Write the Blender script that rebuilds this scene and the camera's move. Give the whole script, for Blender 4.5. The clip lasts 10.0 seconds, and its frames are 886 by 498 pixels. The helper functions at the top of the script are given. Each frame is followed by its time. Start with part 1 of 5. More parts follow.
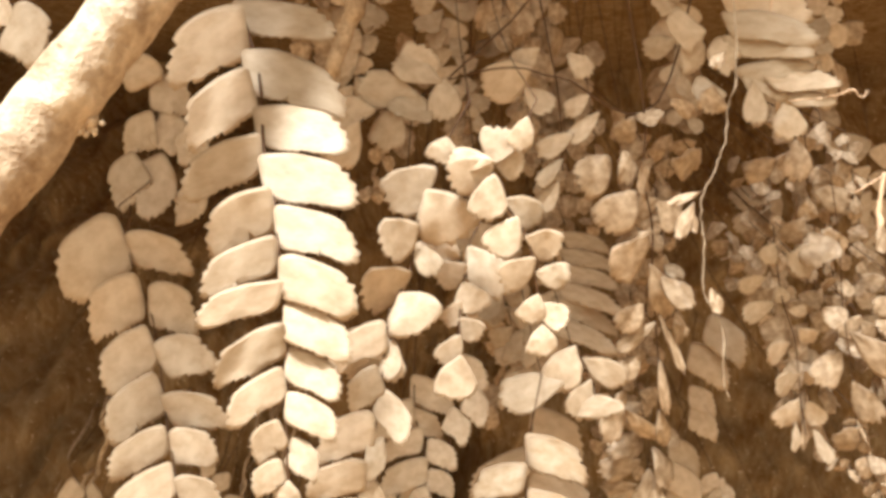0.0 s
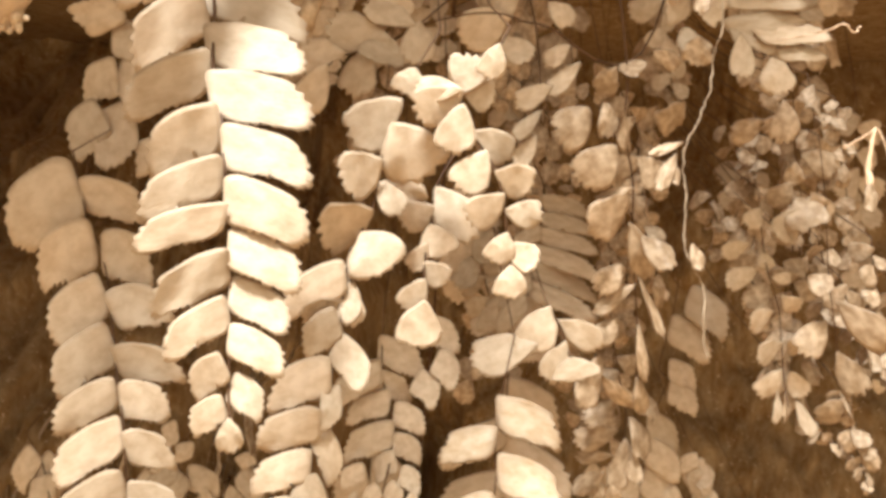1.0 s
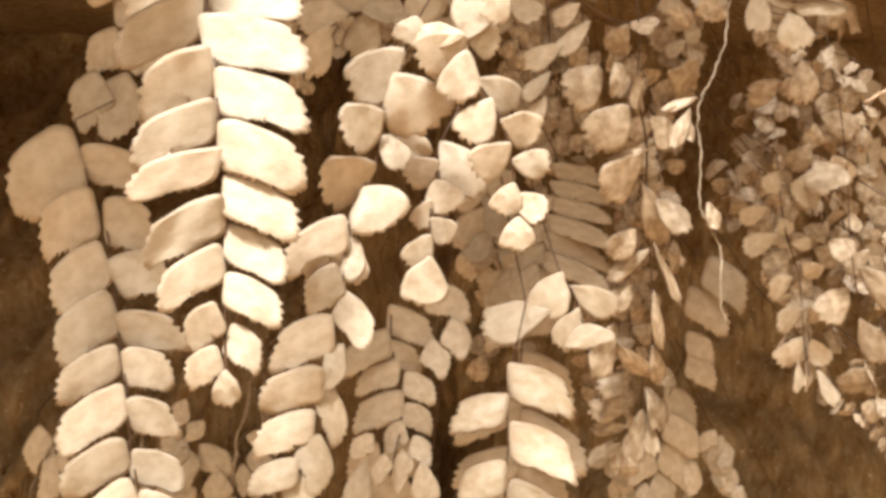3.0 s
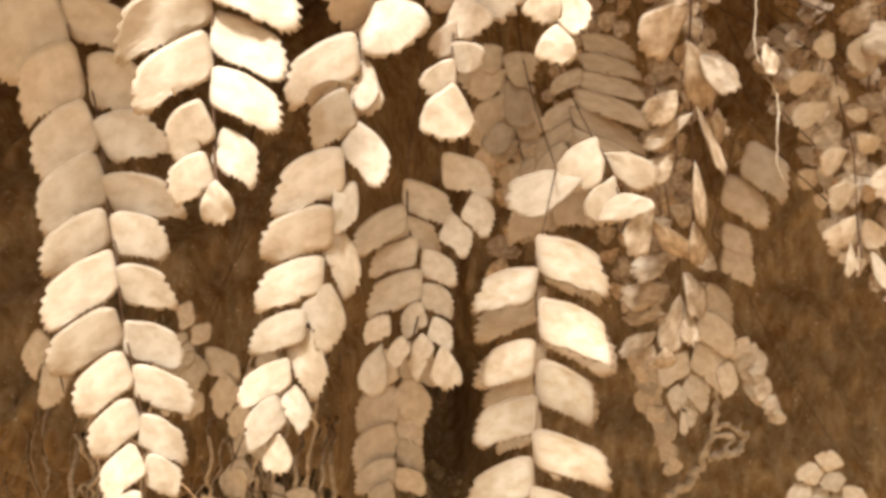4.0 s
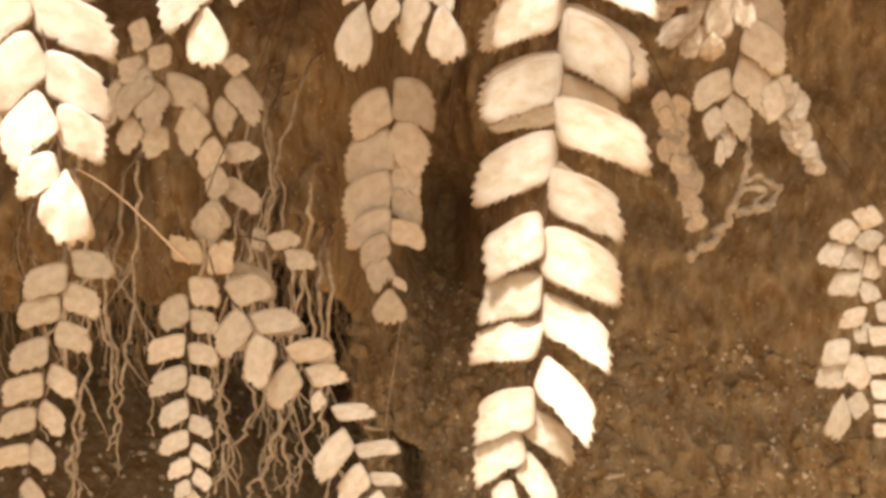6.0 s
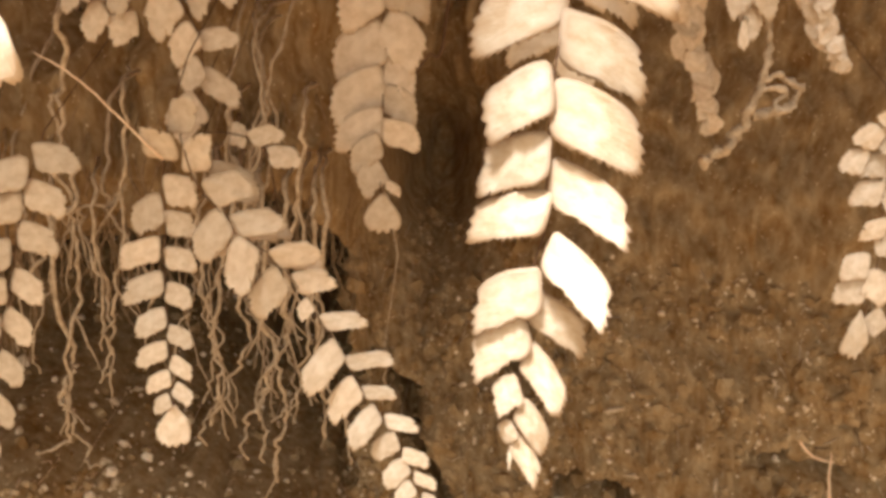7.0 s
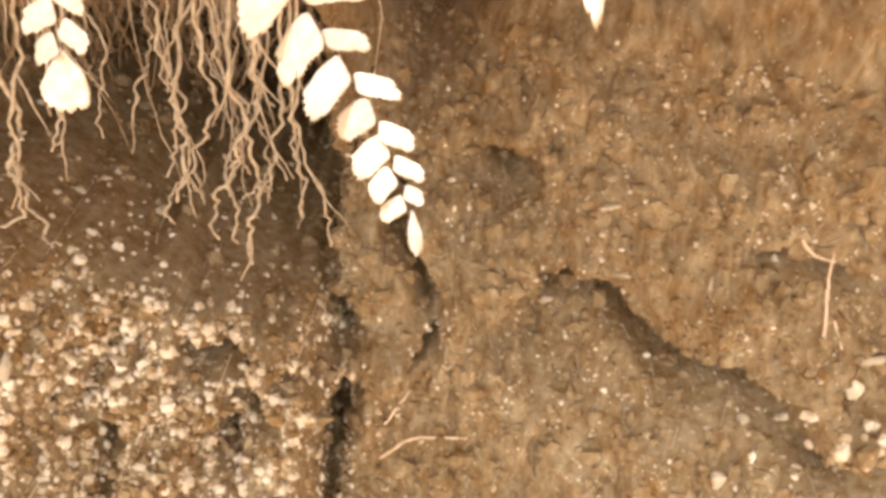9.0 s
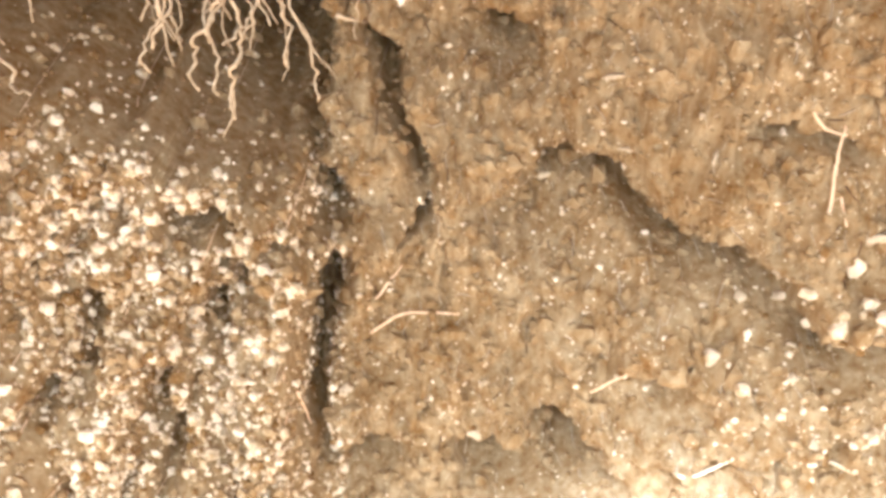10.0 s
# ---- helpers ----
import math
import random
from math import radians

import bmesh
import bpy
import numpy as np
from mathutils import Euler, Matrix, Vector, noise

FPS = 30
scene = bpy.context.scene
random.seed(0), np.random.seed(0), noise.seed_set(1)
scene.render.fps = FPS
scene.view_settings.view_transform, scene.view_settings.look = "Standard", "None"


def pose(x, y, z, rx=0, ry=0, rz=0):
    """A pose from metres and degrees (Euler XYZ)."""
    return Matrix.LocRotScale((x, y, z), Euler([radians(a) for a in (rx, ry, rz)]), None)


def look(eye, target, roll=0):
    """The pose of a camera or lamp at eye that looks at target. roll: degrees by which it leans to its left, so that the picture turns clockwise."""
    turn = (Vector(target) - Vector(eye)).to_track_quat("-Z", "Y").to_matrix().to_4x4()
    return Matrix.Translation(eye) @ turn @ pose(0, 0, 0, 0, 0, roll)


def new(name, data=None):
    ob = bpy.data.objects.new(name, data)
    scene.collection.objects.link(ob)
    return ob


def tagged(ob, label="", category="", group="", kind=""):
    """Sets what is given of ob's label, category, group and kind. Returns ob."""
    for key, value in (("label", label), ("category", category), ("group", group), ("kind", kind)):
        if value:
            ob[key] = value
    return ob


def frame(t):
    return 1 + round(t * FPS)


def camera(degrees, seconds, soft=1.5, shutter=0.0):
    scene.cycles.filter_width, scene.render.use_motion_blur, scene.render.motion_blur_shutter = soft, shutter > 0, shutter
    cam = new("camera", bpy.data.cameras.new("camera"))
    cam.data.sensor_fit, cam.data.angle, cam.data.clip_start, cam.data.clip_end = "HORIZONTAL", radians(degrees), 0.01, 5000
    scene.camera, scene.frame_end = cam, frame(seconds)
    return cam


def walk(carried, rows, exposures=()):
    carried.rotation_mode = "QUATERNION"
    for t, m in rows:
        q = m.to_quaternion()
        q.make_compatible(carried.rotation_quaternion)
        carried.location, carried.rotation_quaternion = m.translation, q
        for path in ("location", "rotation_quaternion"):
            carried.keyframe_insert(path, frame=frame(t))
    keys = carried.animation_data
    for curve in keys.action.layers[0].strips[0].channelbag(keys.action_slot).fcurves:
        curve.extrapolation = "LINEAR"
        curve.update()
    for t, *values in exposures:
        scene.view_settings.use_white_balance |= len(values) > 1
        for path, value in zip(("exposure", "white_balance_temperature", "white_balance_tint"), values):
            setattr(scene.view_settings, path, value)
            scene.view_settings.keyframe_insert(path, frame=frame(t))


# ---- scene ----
# seconds, stops, white balance
EXPOSURES = [(0.0, 1.27, 5580, 4), (2.0, 1.32, 5520, 4), (3.5, 1.25, 5480, 4), (4.5, 1.49, 5370, 4), (5.0, 1.57, 5280, 4), (6.0, 1.65, 5320, 5),
             (7.5, 1.57, 5500, 7), (8.0, 1.79, 5400, 7), (8.5, 2.11, 5230, 6), (9.5, 3.03, 4500, 3), (10.0, 3.10, 4430, 2)]
cam = camera(55.0, 10.0, soft=3.6)
# seconds, eye, then yaw, pitch and roll in degrees
ROWS = [
    (0.0, 0.0023, 0.0032, 0.7458, -0.15, 0.51, 0.17),
    (0.5, -0.0001, 0.0038, 0.7441, -0.41, 0.63, 0.41),
    (1.0, 0.0064, 0.0127, 0.7360, -1.00, 0.22, 1.19),
    (1.5, 0.0084, 0.0121, 0.7350, -1.06, 0.44, 1.21),
    (2.0, 0.0090, 0.0109, 0.7354, -0.60, 0.78, 1.11),
    (3.5, 0.0076, 0.0250, 0.7217, 0.52, -1.59, 0.23),
    (4.0, 0.0065, 0.0346, 0.7117, 0.91, -3.69, 0.04),
    (4.5, 0.0062, 0.0425, 0.7035, 0.95, -6.32, -0.03),
    (5.0, 0.0061, 0.0486, 0.6958, 1.05, -9.31, -0.15),
    (5.5, 0.0064, 0.0567, 0.6863, 0.87, -12.34, -0.25),
    (6.0, 0.0062, 0.0647, 0.6770, 0.98, -14.92, -0.36),
    (6.2, 0.0063, 0.0683, 0.6728, 1.04, -15.52, -0.56),
    (7.3, 0.0066, 0.0822, 0.6553, 0.92, -20.36, -0.45),
    (7.5, 0.0063, 0.0855, 0.6503, 0.91, -21.62, -0.43),
    (8.0, 0.0063, 0.0966, 0.6357, 0.70, -24.25, -0.14),
    (8.5, 0.0058, 0.1079, 0.6189, 0.53, -27.30, 0.12),
    (9.0, 0.0051, 0.1173, 0.6022, -0.03, -30.25, 0.88),
    (9.5, 0.0043, 0.1236, 0.5852, -0.46, -33.80, 1.61),
    (10.0, 0.0068, 0.1286, 0.5662, -0.66, -37.28, 2.12),
]
walk(cam, [(t, pose(x, y, z, 90 + pitch, 0, yaw) @ pose(0, 0, 0, 0, 0, roll)) for t, x, y, z, yaw, pitch, roll in ROWS], EXPOSURES)

# ---- light: a bright hazy sky in front of the bank, and a soft sun high behind the camera ----
SUN_HIGH, SUN_ROUND = 63.0, 200.0   # elevation, and the bearing it comes from (180: straight behind the camera)
world = bpy.data.worlds.new("sky")
scene.world = world
world.use_nodes = True
wn, wl = world.node_tree.nodes, world.node_tree.links
sky = wn.new("ShaderNodeTexSky")
sky.sky_type, sky.sun_disc = "NISHITA", False
sky.sun_elevation, sky.sun_rotation = radians(SUN_HIGH), radians(SUN_ROUND)
sky.dust_density, sky.air_density = 4.0, 1.0
haze = wn.new("ShaderNodeHueSaturation")
haze.inputs["Saturation"].default_value = 0.12
warm = wn.new("ShaderNodeMix")
warm.data_type, warm.blend_type = "RGBA", "MULTIPLY"
warm.inputs["Factor"].default_value = 1.0
warm.inputs["B"].default_value = (1.0, 0.865, 0.635, 1)
wl.new(sky.outputs["Color"], haze.inputs["Color"])
wl.new(haze.outputs["Color"], warm.inputs["A"])
wl.new(warm.outputs["Result"], wn["Background"].inputs["Color"])
wn["Background"].inputs["Strength"].default_value = 0.109

lamp = bpy.data.lights.new("sun", "SUN")
lamp.energy, lamp.angle, lamp.color = 5.0, radians(10), (1.0, 0.97, 0.90)
sun = new("sun", lamp)
bearing = radians(SUN_ROUND)
sun.matrix_world = look((6 * math.sin(bearing), 6 * math.cos(bearing), 6 * math.tan(radians(SUN_HIGH))), (0, 0, 0))


# ---- materials ----
def shader(name, rough=0.6, spec=0.3):
    mat = bpy.data.materials.new(name)
    mat.use_nodes = True
    nodes, links = mat.node_tree.nodes, mat.node_tree.links
    bsdf = nodes["Principled BSDF"]
    bsdf.inputs["Roughness"].default_value = rough
    bsdf.inputs["Specular IOR Level"].default_value = spec
    return mat, nodes, links, bsdf


def ramp(nodes, links, value, stops):
    node = nodes.new("ShaderNodeValToRGB")
    while len(node.color_ramp.elements) < len(stops):
        node.color_ramp.elements.new(0.5)
    for el, (at, col) in zip(node.color_ramp.elements, stops):
        el.position, el.color = at, (*col, 1)
    links.new(value, node.inputs["Fac"])
    return node.outputs["Color"]


def noise_tex(nodes, links, scale, detail=4.0, coord="Object", rough=0.6):
    tc = nodes.new("ShaderNodeTexCoord")
    node = nodes.new("ShaderNodeTexNoise")
    node.inputs["Scale"].default_value, node.inputs["Detail"].default_value = scale, detail
    node.inputs["Roughness"].default_value = rough
    links.new(tc.outputs[coord], node.inputs["Vector"])
    return node.outputs["Fac"]


def maths(nodes, links, op, a, b=None):
    node = nodes.new("ShaderNodeMath")
    node.operation = op
    for n, v in enumerate((a, b)):
        if v is None:
            continue
        if isinstance(v, (int, float)):
            node.inputs[n].default_value = v
        else:
            links.new(v, node.inputs[n])
    return node.outputs[0]


def blend(nodes, links, fac, a, b, how="MIX"):
    node = nodes.new("ShaderNodeMix")
    node.data_type, node.blend_type = "RGBA", how
    for key, v in (("Factor", fac), ("A", a), ("B", b)):
        if isinstance(v, (int, float)):
            node.inputs[key].default_value = v
        elif isinstance(v, tuple):
            node.inputs[key].default_value = (*v, 1)
        else:
            links.new(v, node.inputs[key])
    return node.outputs["Result"]


def bump(nodes, links, bsdf, height, strength, distance):
    node = nodes.new("ShaderNodeBump")
    node.inputs["Strength"].default_value, node.inputs["Distance"].default_value = strength, distance
    links.new(height, node.inputs["Height"])
    links.new(node.outputs["Normal"], bsdf.inputs["Normal"])


def leaf_material(name, pale, dark, rim, rough, brown=0.5):
    """A thin fern leaflet: fan of veins, blotches, a browned rim, some light through it."""
    mat, nodes, links, bsdf = shader(name, rough, 0.35)
    info = nodes.new("ShaderNodeObjectInfo")
    uv = nodes.new("ShaderNodeUVMap")
    uv.uv_map = "blade"
    sep = nodes.new("ShaderNodeSeparateXYZ")
    links.new(uv.outputs["UV"], sep.inputs["Vector"])
    edge = nodes.new("ShaderNodeUVMap")
    edge.uv_map = "rim"
    edge_sep = nodes.new("ShaderNodeSeparateXYZ")
    links.new(edge.outputs["UV"], edge_sep.inputs["Vector"])
    across = maths(nodes, links, "SUBTRACT", sep.outputs["Y"], 0.5)
    along = maths(nodes, links, "ADD", sep.outputs["X"], 0.12)
    fan = maths(nodes, links, "ARCTAN2", across, along)
    veins = maths(nodes, links, "SINE", maths(nodes, links, "MULTIPLY", fan, 62.0))
    spots = noise_tex(nodes, links, 3.2, 5.0)
    grain = noise_tex(nodes, links, 38.0, 3.0)
    tone = ramp(nodes, links, spots, [(0.32, dark), (0.62, pale)])
    line = maths(nodes, links, "MULTIPLY", maths(nodes, links, "ADD", maths(nodes, links, "MULTIPLY", veins, 0.5), 0.5), maths(nodes, links, "ADD", 0.04, maths(nodes, links, "MULTIPLY", grain, 0.14)))
    tone = blend(nodes, links, line, tone, dark)
    own = maths(nodes, links, "ADD", 0.80, maths(nodes, links, "MULTIPLY", info.outputs["Random"], 0.24))
    tone = blend(nodes, links, 1.0, tone, blend(nodes, links, own, (0, 0, 0), (1, 1, 1)), "MULTIPLY")
    browned = maths(nodes, links, "MULTIPLY", maths(nodes, links, "POWER", edge_sep.outputs["X"], 11.0 if brown < 1 else 5.0),
                    maths(nodes, links, "ADD", 0.05, maths(nodes, links, "MULTIPLY", spots, brown)))
    tone = blend(nodes, links, browned, tone, rim)
    links.new(tone, bsdf.inputs["Base Color"])
    height = maths(nodes, links, "ADD", maths(nodes, links, "MULTIPLY", veins, 0.07), maths(nodes, links, "ADD", grain, spots))
    bump(nodes, links, bsdf, height, 0.35, 0.0006)
    thin = nodes.new("ShaderNodeBsdfTranslucent")
    links.new(tone, thin.inputs["Color"])
    mix = nodes.new("ShaderNodeMixShader")
    mix.inputs["Fac"].default_value = 0.22
    links.new(bsdf.outputs["BSDF"], mix.inputs[1])
    links.new(thin.outputs["BSDF"], mix.inputs[2])
    links.new(mix.outputs["Shader"], nodes["Material Output"].inputs["Surface"])
    return mat


LEAF = leaf_material("fern_leaf", (0.74, 0.57, 0.40), (0.56, 0.39, 0.24), (0.24, 0.12, 0.05), 0.5)
EDGED_LEAF = leaf_material("brown_edged_fern_leaf", (0.76, 0.60, 0.43), (0.54, 0.36, 0.20), (0.22, 0.11, 0.045), 0.45, 1.3)
DRY_LEAF = leaf_material("withered_fern_leaf", (0.68, 0.49, 0.32), (0.32, 0.185, 0.085), (0.16, 0.07, 0.025), 0.3)


def plain_material(name, dark, pale, scale, rough, strength=0.4, distance=0.0006, coord="Object", fine=6.0):
    mat, nodes, links, bsdf = shader(name, rough, 0.3)
    broad = noise_tex(nodes, links, scale, 6.0, coord)
    small = noise_tex(nodes, links, scale * fine, 4.0, coord)
    both = maths(nodes, links, "ADD", maths(nodes, links, "MULTIPLY", broad, 0.65), maths(nodes, links, "MULTIPLY", small, 0.35))
    links.new(ramp(nodes, links, both, [(0.36, dark), (0.62, pale)]), bsdf.inputs["Base Color"])
    bump(nodes, links, bsdf, both, strength, distance)
    return mat


WIRY = plain_material("wiry_stalk", (0.05, 0.02, 0.006), (0.11, 0.05, 0.018), 300, 0.6)
STRAW = plain_material("dry_straw", (0.62, 0.38, 0.22), (0.80, 0.56, 0.36), 160, 0.5)
BARK = plain_material("pale_bark", (0.24, 0.14, 0.07), (0.66, 0.49, 0.33), 110, 0.65, 1.0, 0.0016)
ROOT = plain_material("root_skin", (0.22, 0.145, 0.08), (0.50, 0.37, 0.25), 220, 0.5)
OLD_ROOT = plain_material("old_root", (0.13, 0.075, 0.03), (0.34, 0.22, 0.12), 220, 0.6)
CHIP = plain_material("pale_chip", (0.36, 0.24, 0.13), (0.78, 0.60, 0.42), 260, 0.6, 0.9, 0.001)


def soil_material(name, dark, mid, pale, rough, flecks, islands=False):
    mat, nodes, links, bsdf = shader(name, rough, 0.07)
    broad = noise_tex(nodes, links, 7.0, 6.0, rough=0.62)
    small = noise_tex(nodes, links, 55.0, 5.0, rough=0.6)
    tiny = noise_tex(nodes, links, 320.0, 3.0)
    patch = noise_tex(nodes, links, 24.0, 5.0, rough=0.65)
    both = maths(nodes, links, "ADD", maths(nodes, links, "MULTIPLY", broad, 0.30), maths(nodes, links, "MULTIPLY", small, 0.35))
    both = maths(nodes, links, "ADD", both, maths(nodes, links, "MULTIPLY", patch, 0.35))
    # streaks that run down the bank, and small pale flecks
    tc = nodes.new("ShaderNodeTexCoord")
    run = nodes.new("ShaderNodeMapping")
    run.inputs["Scale"].default_value = (1.0, 1.0, 0.38)
    streak = nodes.new("ShaderNodeTexNoise")
    streak.inputs["Scale"].default_value, streak.inputs["Detail"].default_value, streak.inputs["Roughness"].default_value = 95.0, 4.0, 0.65
    links.new(tc.outputs["Object"], run.inputs["Vector"])
    links.new(run.outputs["Vector"], streak.inputs["Vector"])
    both = maths(nodes, links, "ADD", maths(nodes, links, "MULTIPLY", both, 0.55), maths(nodes, links, "MULTIPLY", streak.outputs["Fac"], 0.45))
    if islands:
        geo = nodes.new("ShaderNodeNewGeometry")
        both = maths(nodes, links, "ADD", maths(nodes, links, "MULTIPLY", both, 0.77), maths(nodes, links, "MULTIPLY", geo.outputs["Random Per Island"], 0.25))
    tone = ramp(nodes, links, both, [(0.38, dark), (0.5, mid), (0.64, pale)])
    fleck = ramp(nodes, links, noise_tex(nodes, links, 210.0, 2.0), [(0.66, (0, 0, 0)), (0.72, (0.8, 0.8, 0.8))])
    tone = blend(nodes, links, fleck, tone, flecks)
    links.new(tone, bsdf.inputs["Base Color"])
    bump(nodes, links, bsdf, maths(nodes, links, "ADD", maths(nodes, links, "MULTIPLY", small, 1.0), maths(nodes, links, "MULTIPLY", tiny, 0.25)), 0.50, 0.0035)
    return mat


SOIL = soil_material("damp_soil", (0.16, 0.078, 0.020), (0.25, 0.158, 0.075), (0.37, 0.262, 0.149), 0.66, (0.64, 0.49, 0.33))
CLOD = soil_material("crumbly_soil", (0.16, 0.082, 0.024), (0.35, 0.230, 0.118), (0.74, 0.58, 0.42), 0.5, (0.80, 0.62, 0.46), True)


# ---- mesh helpers ----
def mesh_of(name, verts, faces, material, smooth=True):
    me = bpy.data.meshes.new(name)
    me.from_pydata(verts, [], faces)
    me.materials.append(material)
    me.polygons.foreach_set("use_smooth", [smooth] * len(me.polygons))
    me.update()
    return me


def smooth_line(points, steps=6):
    """A Catmull-Rom line through the points."""
    p = [Vector(q) for q in points]
    if len(p) == 2:
        return [p[0].lerp(p[1], i / steps) for i in range(steps + 1)]
    p = [2 * p[0] - p[1]] + p + [2 * p[-1] - p[-2]]
    out = []
    for a, b, c, d in zip(p, p[1:], p[2:], p[3:]):
        for i in range(steps):
            t = i / steps
            out.append(0.5 * (2 * b + (c - a) * t + (2 * a - 5 * b + 4 * c - d) * t * t + (3 * b - a - 3 * c + d) * t ** 3))
    return out + [p[-2]]


def tube_mesh(name, line, r0, r1, material, sides=7, knots=0.0, seed=0):
    """A tapered, slightly knotty tube along a line, closed at both ends."""
    shift = Vector((seed * 3.7, seed * 1.3, 0))
    verts, faces, n = [], [], len(line)
    for i, p in enumerate(line):
        along = (line[min(i + 1, n - 1)] - line[max(i - 1, 0)]).normalized()
        side = along.orthogonal() if abs(along.y) > 0.95 else along.cross(Vector((0, 1, 0)))
        side.normalize()
        other = along.cross(side)
        r = r0 + (r1 - r0) * i / (n - 1)
        for k in range(sides):
            a = 2 * math.pi * k / sides
            out = math.cos(a) * side + math.sin(a) * other
            at = (p + r * out) / max(r, 0.0004)
            rr = r * (1 + knots * noise.noise(at * 0.55 + shift) + 0.6 * knots * noise.noise(at * 1.4 + shift))
            verts.append(p + rr * out)
    for i in range(n - 1):
        for k in range(sides):
            j = (k + 1) % sides
            faces.append((i * sides + k, i * sides + j, (i + 1) * sides + j, (i + 1) * sides + k))
    faces.append(tuple(reversed(range(sides))))
    faces.append(tuple((n - 1) * sides + k for k in range(sides)))
    return mesh_of(name, verts, faces, material)


def child(name, me, parent, m=None, label=""):
    ob = new(name, me)
    ob.parent = parent
    if m is not None:
        ob.matrix_basis = m
    return tagged(ob, label=label)


def step(a, b, v):
    t = min(max((v - a) / (b - a), 0.0), 1.0)
    return t * t * (3 - 2 * t)


# ---- the ground: a flat floor that turns up into a steep earth bank ----
def mound_top(x):
    return 0.084 + 0.52 * (-0.10 - x) + 0.006 * math.sin(x * 90)


# hollows and lumps (minus) in the bank: across, up, half width, half height, depth
PITS = ((-0.305, 0.046, 0.013, 0.022, 0.05), (-0.216, 0.0, 0.01, 0.028, 0.05), (-0.27, -0.07, 0.012, 0.035, 0.045), (-0.104, 0.079, 0.015, 0.018, 0.065), (-0.12, 0.18, 0.012, 0.055, 0.085), (-0.17, 0.165, 0.035, 0.03, -0.03),
        (-0.064, -0.222, 0.032, 0.026, 0.06), (-0.36, -0.03, 0.012, 0.02, 0.04), (-0.19, 0.05, 0.012, 0.012, 0.035), (-0.05, 0.05, 0.02, 0.03, -0.02), (0.02, -0.08, 0.03, 0.04, -0.02), (-0.25, -0.115, 0.01, 0.03, 0.05),
        (-0.31, -0.01, 0.011, 0.022, 0.05), (-0.18, 0.02, 0.018, 0.012, 0.05))
BANK_PITS = ((0.077, 0.225, 0.03, 0.022, 0.04), (0.06, -0.205, 0.034, 0.022, 0.07), (0.15, -0.173, 0.03, 0.014, 0.07), (0.11, -0.19, 0.02, 0.01, 0.035), (0.37, 0.19, 0.05, 0.008, 0.02), (0.22, 0.0, 0.04, 0.03, -0.02),
        (0.26, -0.08, 0.03, 0.025, 0.02), (0.175, -0.205, 0.035, 0.016, 0.06), (0.1, -0.225, 0.03, 0.02, 0.06))


